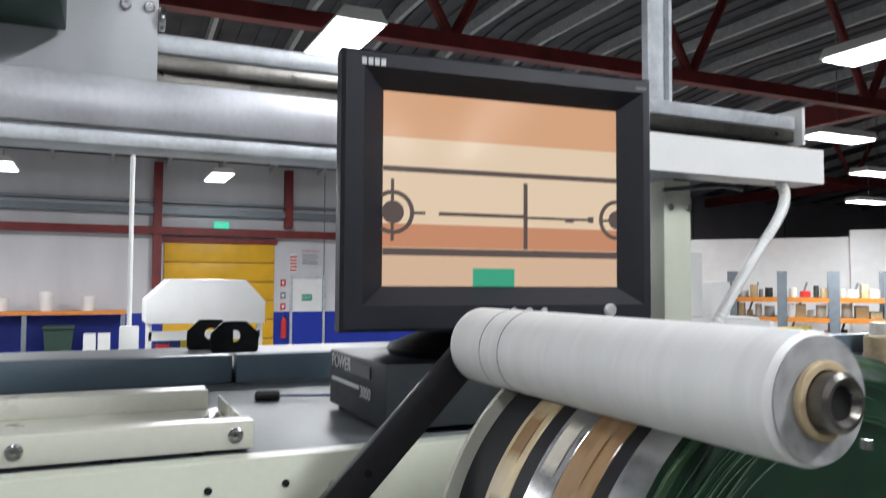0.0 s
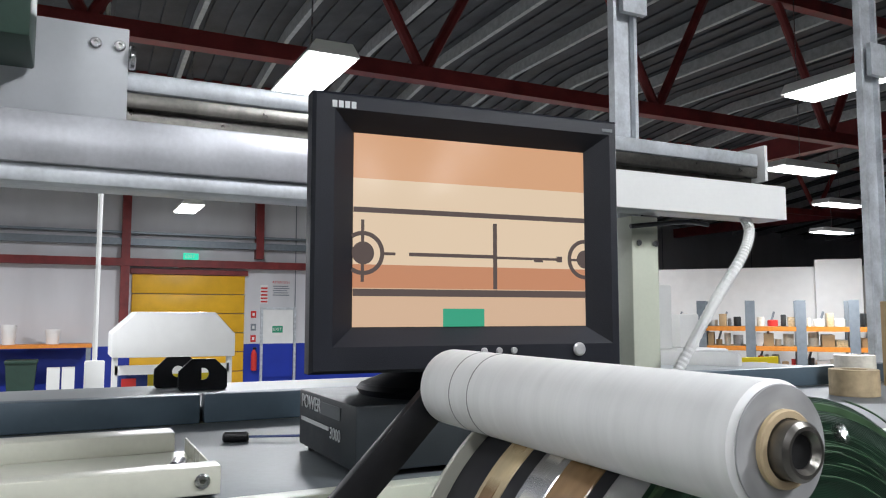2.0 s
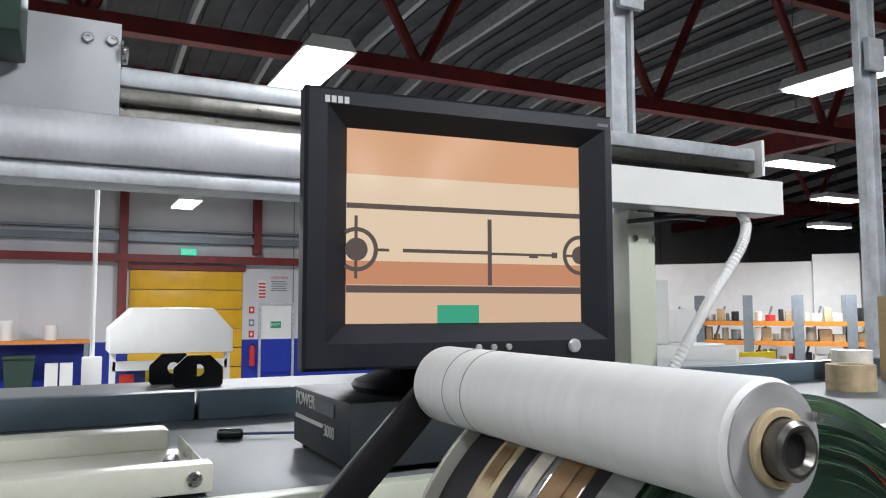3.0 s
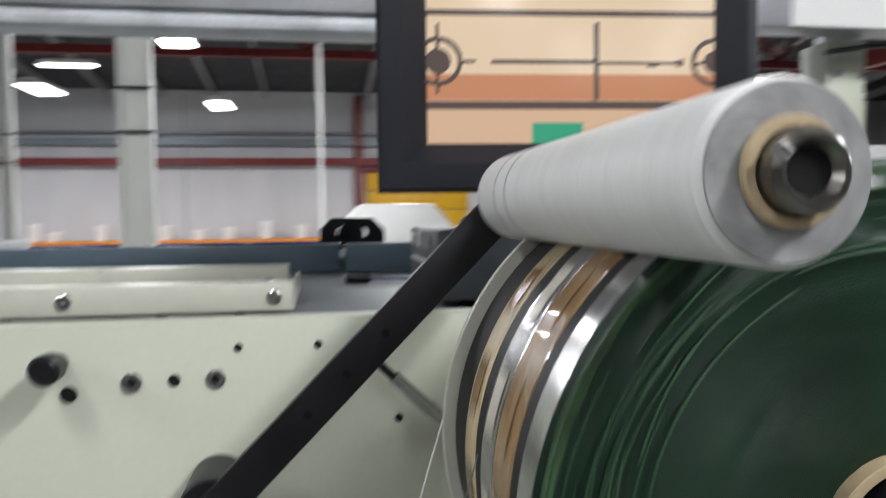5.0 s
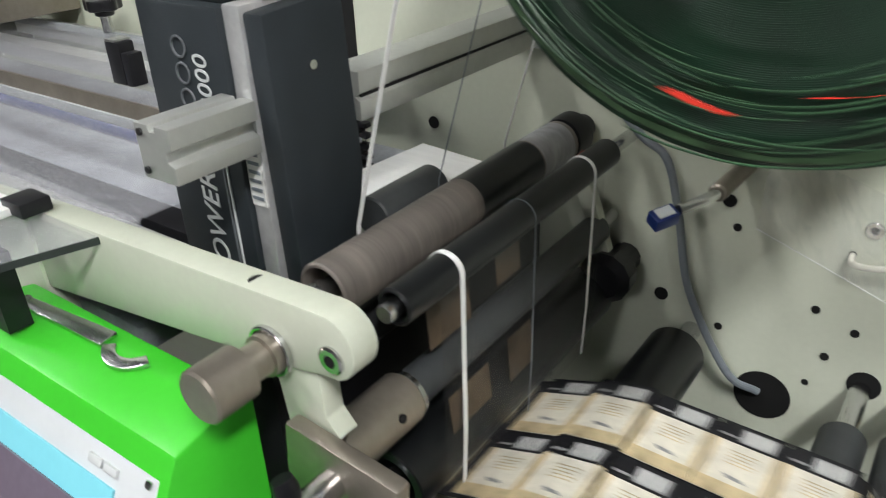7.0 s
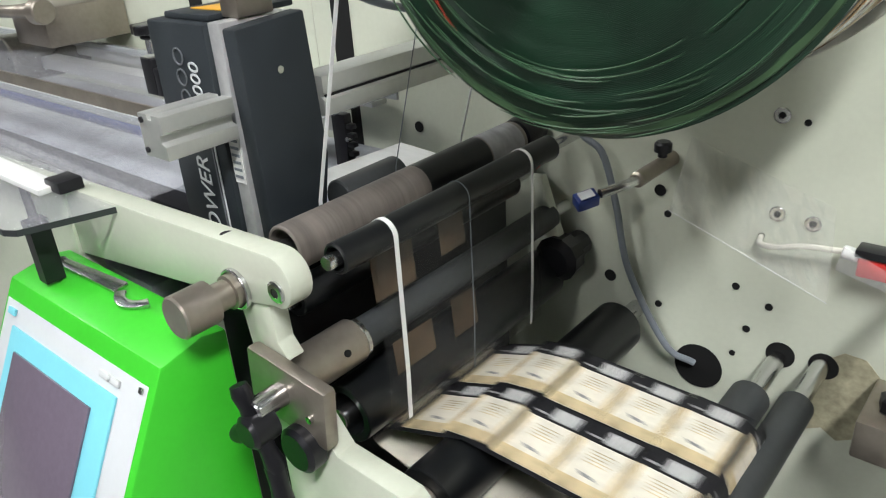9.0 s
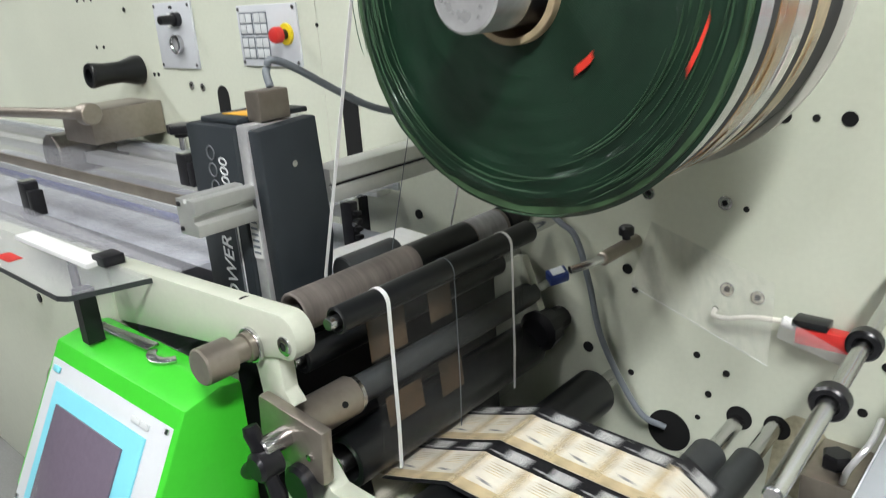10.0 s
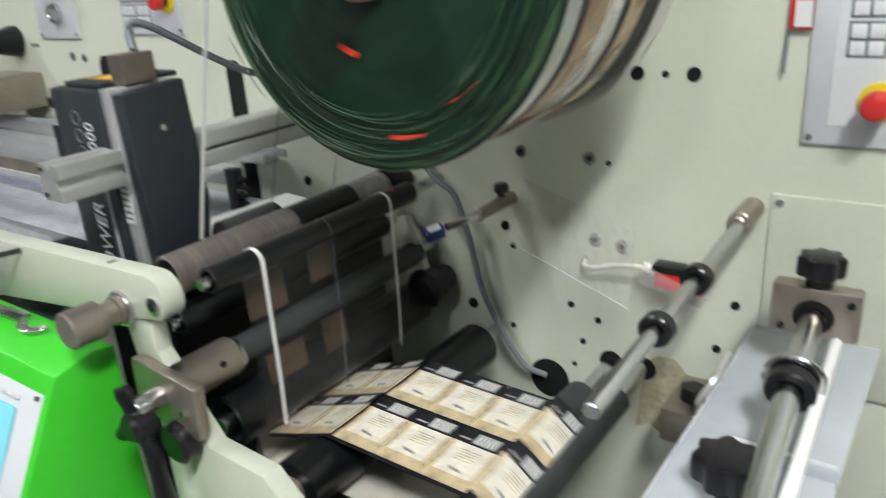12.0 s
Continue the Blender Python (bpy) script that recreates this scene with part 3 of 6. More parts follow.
def far_left():
    b = thing("work_bench", -0.6, 19.0, FLOOR, "long orange topped bench with dark space under it", "bench")
    part("top", box(-7.5, 0.62, 18.6, 19.4, 1.02, 1.1), RACKORANGE, b)
    for x in (-7.4, -4.4, -1.5, 0.55):
        part("leg", box(x - 0.05, x + 0.05, 18.62, 18.72, FLOOR + 0.05, 1.02), RACKGREY, b)
    moved(b, 0.38, 0, -0.05)
    for k, (x, z) in enumerate(((-0.70, 0.74), (-2.8, 0.74), (-5.0, 0.74))):
        w = thing("wheelie_bin", x + 0.3, 18.3, FLOOR, "dark green plastic wheelie bin by the bench", "bin", "wheelie bins")
        part("body", prism([(x + 0.06, FLOOR), (x + 0.54, FLOOR), (x + 0.6, z - 0.08), (x, z - 0.08)], 18.1, 18.55), BINGREEN, w)
        part("lid", box(x - 0.02, x + 0.62, 18.06, 18.58, z - 0.08, z, 0.02), BINGREEN, w)
    for x in (0.10, 0.40):
        solid("white_carton", box(x, x + 0.26, 18.2, 18.5, FLOOR, 0.55), WHITE, "tall white carton standing under the bench", "box")
    rnd = random.Random(2)
    for k in range(9):
        x = -6.4 + k * 0.8 + rnd.uniform(-0.2, 0.2)
        t = thing("white_tub", x, 19.0, 1.05, "white plastic tub standing on the bench", "tub", "tubs on the bench")
        h = rnd.uniform(0.2, 0.45)
        part("body", lathe((x, 19.0, 1.05), (0, 0, 1), [(0, 0.13), (h * 0.8, 0.15), (h * 0.8, 0.16), (h, 0.15), (h, 0.05)], 18), WHITE, t)
    # white cutting hood
    h = thing("machine_hood", 1.33, 8.0, FLOOR, "white folded steel machine hood on a stand", "machine")
    part("hood", prism([(0.70, 1.29), (1.97, 1.28), (1.97, 1.53), (1.75, 1.77), (0.94, 1.775), (0.70, 1.545)], 7.9, 8.7, 0.01), WHITE, h)
    for x in (0.74, 1.93):
        part("leg", box(x - 0.03, x + 0.03, 8.0, 8.06, FLOOR, 1.29), WHITE, h)
    part("crossbar", box(0.74, 1.93, 8.0, 8.06, 1.10, 1.2), WHITE, h)
    part("back_panel", box(0.80, 1.9, 8.6, 8.64, 0.6, 1.1), YELLOW, h, "yellow rear panel")
    moved(h, 0.182, 0, 0)
    k = solid("kit_cabinet", box(0.98, 1.28, 8.3, 8.55, 0.75, 1.15, 0.01), BLUE, "small blue kit box on the stand", "box")
    part("kit_label", box(1.01, 1.16, 8.29, 8.299, 0.92, 1.04), RED, k)
    # thin pole with cable
    p = thing("cable_pole", 0.648, 5.6, FLOOR, "thin white service pole up to the roof", "pole")
    part("pole", cyl((0.648, 5.6, FLOOR), (0.648, 5.6, ROOF), 0.018, seg=10), WHITE, p)
    part("socket_box", box(0.578, 0.718, 5.54, 5.6, 1.15, 1.4, 0.01), WHITE, p)
    # signal beacon and poles behind the press
    s = thing("signal_beacon", -0.79, 2.53, 1.2, "red, orange and lit yellow signal beacon on a pole", "beacon")
    part("pole", cyl((-0.79, 2.53, FLOOR), (-0.79, 2.53, 1.72), 0.02, seg=12), KNOB, s)
    for z, mt in ((1.73, BEACON_Y), (1.785, BEACON_O), (1.84, BEACON_R)):
        part("lens", cyl((-0.79, 2.53, z), (-0.79, 2.53, z + 0.052), 0.033, 0.004, 20), mt, s)
    part("cap", cyl((-0.79, 2.53, 1.893), (-0.79, 2.53, 1.96), 0.035, 0.01, 20), KNOB, s)
    for x, y, wd in ((0.01, 2.0, 0.11), (-2.3, 2.2, 0.06), (-1.0, 3.6, 0.06)):
        c = thing("service_post", x, y, FLOOR, "galvanised service post with cable ties", "post", "service posts")
        h = wd / 2
        part("channel", prism([(x - h, y + 0.012), (x + h, y + 0.012), (x + h, y - 0.03), (x + h - 0.012, y - 0.03), (x + h - 0.012, y - 0.012), (x - h + 0.012, y - 0.012), (x - h + 0.012, y - 0.03), (x - h, y - 0.03)], FLOOR, ROOF, flat="xy"), WHITE, c)
        for z in (1.95, 2.1):
            part("cable_tie", box(x - wd / 2 - 0.004, x + wd / 2 + 0.004, y - 0.034, y + 0.016, z, z + 0.008), KNOB, c)
    cw = thing("cream_post", -0.57, 1.0, 1.588, "wide cream painted box post behind the press plate", "post")
    part("post", box(-0.645, -0.50, 0.95, 1.08, 1.588, 3.2, 0.004), CREAM, cw)
    mm = thing("press_unit", -2.4, 3.2, FLOOR, "pale grey machine unit further along the hall", "machine")
    part("body", box(-3.6, -0.9, 2.9, 3.6, FLOOR, 1.55, 0.02), TABLETOP, mm)
    part("guard", prism(arc(-2.2, 1.55, 0.32, 0, 180, 14), 2.95, 3.4), WHITE, mm)
    part("hand_rail", hose([(-3.5, 2.95, 1.55), (-3.45, 2.95, 1.75), (-3.0, 2.95, 1.78), (-2.9, 2.95, 1.55)], 0.015), STEEL, mm)


# ---- the press ----
def press_frame():
    f = thing("press_plate", 0, 0, FLOOR, "cream painted steel side plate of a label press", "machine")
    # the plate is one box; black pieces on it paint the shade in slots, holes
    part("side_plate", box(-3.6, 2.62, 0, 0.03, FLOOR, 1.566, 0.002), CREAM, f)
    part("edge_seam", box(0.1795, 0.1805, -0.0008, 0.002, 0.9, 1.54), CREAM_EDGE, f)
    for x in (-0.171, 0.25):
        part("slot", prism(arc(x, 1.295, 0.022, 0, 180, 8) + arc(x, 1.02, 0.022, 180, 360, 8), -0.0015, 0.003), SHADOWBLACK, f, "slot with its inner shade painted black")
    for x, z in ((0.443, 1.508), (0.521, 1.508), (0.439, 1.323), (0.522, 1.323), (0.861, 1.2), (0.97, 1.2), (0.980, 1.08), (1.021, 1.0765), (-0.30, 1.55), (-0.245, 1.545), (-0.296, 1.313), (-0.25, 1.31)):
        b = part("socket_bolt", lathe((x, 0.0005, z), (0, -1, 0), [(0, 0.0095), (0.0025, 0.0095), (0.003, 0.0085), (0.003, 0.0045), (0.001, 0.0045)], 20), STEEL, f)
        part("socket", cyl((x, 0, z), (x, -0.0016, z), 0.0042, seg=6), SHADOWBLACK, b)
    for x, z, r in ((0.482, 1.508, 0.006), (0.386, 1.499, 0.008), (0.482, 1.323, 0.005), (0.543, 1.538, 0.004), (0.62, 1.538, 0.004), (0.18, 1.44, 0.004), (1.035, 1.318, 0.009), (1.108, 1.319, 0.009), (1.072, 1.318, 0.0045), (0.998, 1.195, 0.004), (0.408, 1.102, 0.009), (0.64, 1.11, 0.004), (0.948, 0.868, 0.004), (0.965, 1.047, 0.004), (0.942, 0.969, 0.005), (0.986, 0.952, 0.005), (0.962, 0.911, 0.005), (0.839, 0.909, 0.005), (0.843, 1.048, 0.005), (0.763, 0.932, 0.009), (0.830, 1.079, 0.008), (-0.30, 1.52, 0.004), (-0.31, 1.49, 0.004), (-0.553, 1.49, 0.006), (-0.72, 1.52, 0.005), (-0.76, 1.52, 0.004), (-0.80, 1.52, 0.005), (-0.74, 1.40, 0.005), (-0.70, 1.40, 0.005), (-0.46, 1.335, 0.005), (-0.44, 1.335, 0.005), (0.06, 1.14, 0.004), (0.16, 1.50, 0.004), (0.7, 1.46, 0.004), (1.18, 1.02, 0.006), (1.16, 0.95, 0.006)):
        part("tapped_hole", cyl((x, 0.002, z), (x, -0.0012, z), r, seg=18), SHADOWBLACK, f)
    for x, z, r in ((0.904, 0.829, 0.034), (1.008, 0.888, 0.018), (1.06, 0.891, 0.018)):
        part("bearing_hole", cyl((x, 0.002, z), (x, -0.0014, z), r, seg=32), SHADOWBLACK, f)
    part("oil_stain", prism([(1.06 + 0.001 * k, 0.90 + 0.02 * math.sin(k)) for k in (0, 20, 45, 80, 110)] + [(1.15 - 0.02 * k, 0.80 - 0.012 * (k % 2)) for k in range(6)], -0.0009, 0.001), STAIN, f, "yellow oil stain")
    # top rail on the plate, with its bolt
    r = thing("top_rail", 0.0, 0.05, 1.56, "cream machined rail on top of the press plate", "rail")
    part("rail_body", box(-3.6, 0.585, 0.045, 0.075, 1.572, 1.602, 0.002), CREAM_EDGE, r)
    part("rail_top", box(-3.6, 0.57, 0.30, 0.35, 1.575, 1.602, 0.003), CREAM_EDGE, r)
    part("rail_trough", box(-3.6, 0.582, 0.0752, 0.2995, 1.568, 1.576), CREAM_EDGE, r)
    part("trough_end", box(0.5822, 0.585, 0.0752, 0.2995, 1.568, 1.594, 0.001), CREAM_EDGE, r)
    part("rail_web", box(-3.6, 0.565, 0.305, 0.345, 1.562, 1.5745), CREAM, r)
    for x in (0.566, 0.36, 0.1, -0.25):
        part("rail_bolt", lathe((x, 0.046, 1.587), (0, -1, 0), [(0, 0.008), (0.003, 0.008), (0.004, 0.006), (0.004, 0.003), (0.001, 0.003)], 18), STEEL, r)
    for x in (0.53, 0.45, 0.30):
        part("foot_pin", cyl((x, 0.06, 1.558), (x, 0.06, 1.574), 0.006, seg=12), KNOB, r)
    part("cross_pin", cyl((0.555, 0.14, 1.59), (0.545, 0.10, 1.59), 0.009, 0.002, 16), STEEL, r)
    moved(r, 0.01, 0, -0.005)
    # bench surface behind the plate
    t = thing("press_worktop", 0.8, 0.4, 1.5, "grey steel top of the press", "worktop")
    part("top", box(-3.0, 2.62, 0.031, 0.62, 1.545, 1.562, 0.002), BEDGREY, t)
    part("back_panel", box(-3.0, 0.661, 0.62, 0.66, 1.562, 1.613, 0.003), BLUEGREY, t, "blue grey steel cover")
    part("back_panel", box(0.669, 2.6, 0.62, 0.66, 1.562, 1.613, 0.003), BLUEGREY, t, "blue grey steel cover")
    part("back_top", box(-3.0, 2.6, 0.661, 1.12, 1.560, 1.588, 0.003), TABLETOP, t, "pale grey flat cover")
    part("body", box(-3.0, 2.6, 0.04, 1.1, FLOOR, 1.54), CREAM, t)
    for y in (0.95, 1.05):
        p = thing("spool_bracket", 0.69, y, 1.588, "black angled bracket plate with a round hole", "bracket", "spool brackets")
        o = 0.40 * (y - 0.95)
        cxx, czz = 0.717 - o, 1.6242
        edge = [(-0.052, -0.036), (0.052, -0.036), (0.052, 0.006), (0.025, 0.033), (-0.025, 0.033), (-0.052, 0.006)]
        bm = bmesh.new()
        rows = []
        for k in range(48):
            d = Vector((math.cos(2 * math.pi * k / 48), math.sin(2 * math.pi * k / 48)))
            far = 1.0
            for a, b in zip(edge, edge[1:] + edge[:1]):
                a, b = Vector(a), Vector(b)
                e = b - a
                den = d.x * e.y - d.y * e.x
                if abs(den) > 1e-9:
                    t1 = (a.x * e.y - a.y * e.x) / den
                    u1 = (a.x * d.y - a.y * d.x) / den
                    if t1 > 0 and -1e-6 <= u1 <= 1 + 1e-6:
                        far = min(far, t1)
            rows.append([bm.verts.new((cxx + d.x * q, yy, czz + d.y * q)) for q, yy in ((0.013, y), (far, y), (far, y + 0.008), (0.013, y + 0.008))])
        for a, b in zip(rows, rows[1:] + rows[:1]):
            for k in range(4):
                bm.faces.new((a[k], a[(k + 1) % 4], b[(k + 1) % 4], b[k]))
        bmesh.ops.recalc_face_normals(bm, faces=bm.faces)
        part("plate", bm, BLACK, p)
    tl = thing("screwdriver", 0.68, 0.39, 1.562, "small screwdriver with a dark blunt handle on the press top", "tool")
    part("handle", cyl((0.662, 0.405, 1.569), (0.699, 0.395, 1.569), 0.0085, 0.003, 12), KNOB, tl)
    part("shaft", cyl((0.699, 0.395, 1.569), (0.80, 0.36, 1.569), 0.002, seg=8), BLUE, tl)


def overhead():
    o = thing("overhead_beam", 1.0, 0.4, 1.95, "white and bare aluminium overhead beam across the press", "beam")
    part("beam", box(-3.0, 1.905, 0.4, 0.47, 1.969, 2.043, 0.003), BEAMALU, o)
    part("sheet_end", box(1.40, 1.908, 0.394, 0.3995, 1.970, 2.046), WHITE, o, "white painted end of the beam")
    part("lower_tray", box(-3.0, 1.24, 0.41, 0.49, 1.943, 1.9685, 0.002), GALV, o)
    part("upper_rail", box(-3.0, 2.0, 0.55, 0.60, 2.100, 2.126, 0.002), DARKSTEEL, o)
    part("upper_channel", box(-3.0, 2.0, 0.57, 0.64, 2.046, 2.099), DARKSTEEL, o)
    part("top_lip", box(-3.0, 2.0, 0.545, 0.62, 2.127, 2.161, 0.006), GALV, o)
    part("end_plate", box(2.004, 2.014, 0.53, 0.65, 2.09, 2.18), WHITE, o)
    part("box_plate", box(-0.6, 0.518, 0.53, 0.544, 2.044, 2.226, 0.001), HMIWHITE, o, "white square plate with two bolts")
    for x in (0.468, 0.504):
        part("plate_bolt", lathe((x, 0.53, 2.195), (0, -1, 0), [(0, 0.009), (0.004, 0.009), (0.006, 0.007), (0.006, 0.004), (0.002, 0.004)], 20), STEEL, o)
    part("plate_wheel", cyl((0.519, 0.535, 2.18), (0.529, 0.535, 2.18), 0.02, 0.002), STEEL, o)
    d = thing("hanging_unit", 0.2, 0.40, 2.1, "dark green box hung under the beam plate", "machine")
    part("body", box(-0.4, 0.383, 0.36, 0.52, 2.135, 2.5, 0.004), BINGREEN, d)
    for x, y, w, z0 in ((1.742, 0.75, 0.078, 1.588), (2.83, 0.80, 0.09, FLOOR)):
        c = thing("channel_post", x, y, z0, "galvanised slotted steel channel post", "post", "channel posts")
        h = w / 2
        part("channel", prism([(x - h, y + 0.012), (x + h, y + 0.012), (x + h, y - 0.012), (x + h - 0.010, y - 0.012), (x + h - 0.010, y + 0.006), (x - h + 0.010, y + 0.006), (x - h + 0.010, y - 0.012), (x - h, y - 0.012)], z0, 4.5, flat="xy"), GALV, c)
        part("bracket", box(x - 0.02, x + 0.06, y - 0.03, y - 0.0125, 2.55, 2.66), GALV, c)
    c = thing("cream_column", 1.565, 0.52, 1.562, "cream painted box column under the overhead beam", "post")
    part("column", box(1.529, 1.603, 0.48, 0.56, 1.562, 1.968, 0.003), CREAM, c)
    for x in (1.545, 1.592):
        part("column_bolt", cyl((x, 0.48, 1.909), (x, 0.474, 1.909), 0.007, 0.001, 16), STEEL, c)
    part("cable", hose([(1.50, 0.45, 1.94), (1.59, 0.43, 1.95), (1.65, 0.43, 1.955), (1.71, 0.44, 1.953)], 0.005), KNOB, c)
    h = thing("corrugated_hose", 1.62, 0.4, 1.6, "white corrugated plastic hose hanging from the beam", "hose")
    part("hose", hose([(1.80, 0.42, 1.975), (1.805, 0.41, 1.94), (1.76, 0.39, 1.885), (1.673, 0.39, 1.782), (1.596, 0.41, 1.655), (1.54, 0.42, 1.57)], 0.0105, 12, 24, 0.14), WHITE, h)
    g = thing("white_guard", 1.9, 1.0, 1.562, "white machine guard boxes behind the column", "machine")
    part("low_guard", box(2.28, 2.69, 1.3, 1.6, FLOOR, 1.625, 0.01), WHITE, g)
    part("tall_guard", box(2.30, 2.455, 1.35, 1.6, 1.6255, 1.863, 0.005), WHITE, g)
    part("drum", cyl((2.42, 1.0, 1.59), (2.24, 1.20, 1.59), 0.04, 0.01), WHITE, g)
    part("rear_cap", box(2.56, 2.66, 1.42, 1.58, 1.6255, 1.755, 0.006), WHITE, g)
    y = thing("warning_board", 3.9, 2.4, 1.2, "yellow board with a white warning label", "sign")
    part("board", box(3.6, 4.1, 2.4, 2.42, 1.15, 1.45), YELLOW, y)
    part("label", box(3.86, 4.0, 2.395, 2.399, 1.25, 1.42), WHITESIGN, y)
    for x in (3.65, 4.05):
        part("leg", box(x - 0.02, x + 0.02, 2.421, 2.45, FLOOR - 0.05, 1.44), RACKGREY, y)
    part("label_head", box(3.87, 3.99, 2.39, 2.394, 1.36, 1.41), RED, y)
    moved(y, 0.17, 0, 0.05)
    for k, (x, yy, z, r, hh, mt) in enumerate(((2.14, 0.41, 1.562, 0.055, 0.062, CARD), (2.33, 0.54, 1.562, 0.05, 0.085, CREAMPRINT))):
        s = thing("material_reel", x, yy, z, "small wound reel standing on the press top", "reel")
        part("winding", tube((x, yy, z), (x, yy, z + hh), r, r * 0.55), mt, s)
    s = solid("tall_carton", box(2.43, 2.53, 0.46, 0.53, 1.562, 1.79, 0.003), CARTON, "pale brown upright carton on the press top", "box")


def monitor():
    cx, cz, yf = 0.889, 1.856, 0.018
    m = thing("crt_monitor", cx, yf, 1.655, "black tube monitor showing a peach test picture", "monitor")
    x0, x1, z0, z1 = 0.684, 1.092, 1.689, 2.012
    sx0, sx1, sz0, sz1 = 0.737, 1.050, 1.741, 1.970
    # bezel: four sloping bars round the screen
    outer = [(x0, z0), (x1, z0), (x1, z1), (x0, z1)]
    lipo = [(sx0 - 0.028, sz0 - 0.022), (sx1 + 0.028, sz0 - 0.022), (sx1 + 0.028, sz1 + 0.022), (sx0 - 0.028, sz1 + 0.022)]
    inner = [(sx0, sz0), (sx1, sz0), (sx1, sz1), (sx0, sz1)]
    bm = bmesh.new()
    rings = []
    for ring, y in (([(a + (0.006 if a < cx else -0.006), b + (0.005 if b < cz else -0.005)) for a, b in outer], yf + 0.04), (outer, yf + 0.02), (outer, yf - 0.004), ([(a + (0.004 if a < cx else -0.004), b + (0.004 if b < cz else -0.004)) for a, b in outer], yf - 0.009), (lipo, yf - 0.010), (inner, yf + 0.012)):
        rings.append([bm.verts.new((a, y, b)) for a, b in ring])
    for a, b in zip(rings, rings[1:]):
        for k in range(4):
            bm.faces.new((a[k], a[(k + 1) % 4], b[(k + 1) % 4], b[k]))
    bmesh.ops.recalc_face_normals(bm, faces=bm.faces)
    part("bezel", bm, PLASTIC, m)
    bm = bmesh.new()
    rings = []
    for y, dx, dz in ((0.038, 0.016, 0.012), (0.12, 0.045, 0.02), (0.22, 0.085, 0.05), (0.36, 0.125, 0.08)):
        rings.append([bm.verts.new(v) for v in ((x0 + dx, yf + y, z0 + dz * 0.5), (x1 - dx, yf + y, z0 + dz * 0.5), (x1 - dx, yf + y, z1 - dz), (x0 + dx, yf + y, z1 - dz))])
    for a, b in zip(rings, rings[1:]):
        for k in range(4):
            bm.faces.new((a[k], a[(k + 1) % 4], b[(k + 1) % 4], b[k]))
    bm.faces.new(rings[-1])
    bmesh.ops.recalc_face_normals(bm, faces=bm.faces)
    part("back_shell", bm, PLASTIC, m)
    ys = yf + 0.010
    w, h = sx1 - sx0, sz1 - sz0

    def strip(name, u0, u1, v0, v1, mt, lift=0.0, tilt=0.0):
        # u to the right, v down, both as shares of the picture
        a, b = sz1 - v0 * h, sz1 - v1 * h
        return part(name, prism([(sx0 + u0 * w, a), (sx0 + u1 * w, a - tilt), (sx0 + u1 * w, b - tilt), (sx0 + u0 * w, b)], ys - lift, ys + 0.004), mt, m)
    strip("picture_band", 0, 1, 0, 0.235, SCR_A)
    strip("picture_band", 0, 1, 0.235, 0.68, SCR_B)
    strip("picture_band", 0, 1, 0.68, 0.80, SCR_C)
    strip("picture_band", 0, 1, 0.80, 1.0, SCR_D)
    for u0, u1, v0, v1 in ((0, 1, 0.385, 0.412), (0, 1, 0.805, 0.842), (0.22, 0.585, 0.613, 0.632), (0.585, 0.88, 0.62, 0.634), (0.575, 0.592, 0.44, 0.80), (0.76, 0.80, 0.63, 0.645), (0.865, 0.89, 0.61, 0.642), (0.93, 1.0, 0.62, 0.634), (0.03, 0.042, 0.45, 0.77), (0.11, 0.165, 0.615, 0.63)):
        strip("picture_line", u0, u1, v0, v1, SCR_K, 0.0006)
    strip("picture_patch", 0.36, 0.535, 0.905, 1.0, SCR_G, 0.0006)
    for u, r in ((0.038, 0.026), (1.0, 0.026)):
        c = (sx0 + u * w, sz1 - 0.622 * h)
        a0, a1 = (-98, 98) if u < 0.5 else (90, 270)
        if u < 0.5:
            a0, a1 = -125, 125
        ring = arc(c[0], c[1], r, a0, a1, 24) + arc(c[0], c[1], r - 0.005, a1, a0, 24)
        part("picture_ring", prism(ring, ys - 0.0007, ys + 0.003), SCR_K, m)
        if u < 0.5:
            part("picture_dot", prism(arc(c[0], c[1], 0.0135, 0, 345, 22), ys - 0.0007, ys + 0.003), SCR_K, m)
        else:
            part("picture_dot", prism(arc(c[0], c[1], 0.012, 90, 270, 14), ys - 0.0007, ys + 0.003), SCR_K, m)
    b0 = part("power_button", cyl((1.027, yf - 0.008, 1.712), (1.027, yf - 0.014, 1.712), 0.0085, 0.002, 24), BRUSHED, m)
    for x in (0.895, 0.915, 0.935):
        part("menu_button", cyl((x, yf - 0.008, 1.712), (x, yf - 0.013, 1.712), 0.004, 0.001, 16), BRUSHED, m)
    for k in range(4):
        part("maker_mark", box(0.706 + 0.0075 * k, 0.7115 + 0.0075 * k, yf - 0.0102, yf - 0.0085, 1.993, 2.001), LEGEND, m)
    part("model_mark", box(1.067, 1.083, yf - 0.0102, yf - 0.0085, 1.996, 2.0), DIMLEGEND, m)
    part("neck", lathe((cx, 0.17, 1.648), (0, 0, 1), [(0, 0.10), (0.008, 0.105), (0.014, 0.10), (0.03, 0.06), (0.045, 0.06)], 32), PLASTIC, m)
    m.rotation_euler = (0, 0, radians(-5.0))
    # control box under the monitor
    b = thing("control_box", 0.87, 0.2, 1.562, "low charcoal control box with pale lettering under the monitor", "control box")
    part("case", box(0.722, 1.06, 0.06, 0.30, 1.57, 1.648, 0.003), CHARCOAL, b)
    for x in (0.74, 1.04):
        for y in (0.08, 0.28):
            part("foot", cyl((x, y, 1.562), (x, y, 1.571), 0.01, seg=12), KNOB, b)
    side = pose(0.7208, 0.285, 1.625, 90, 0, -90)
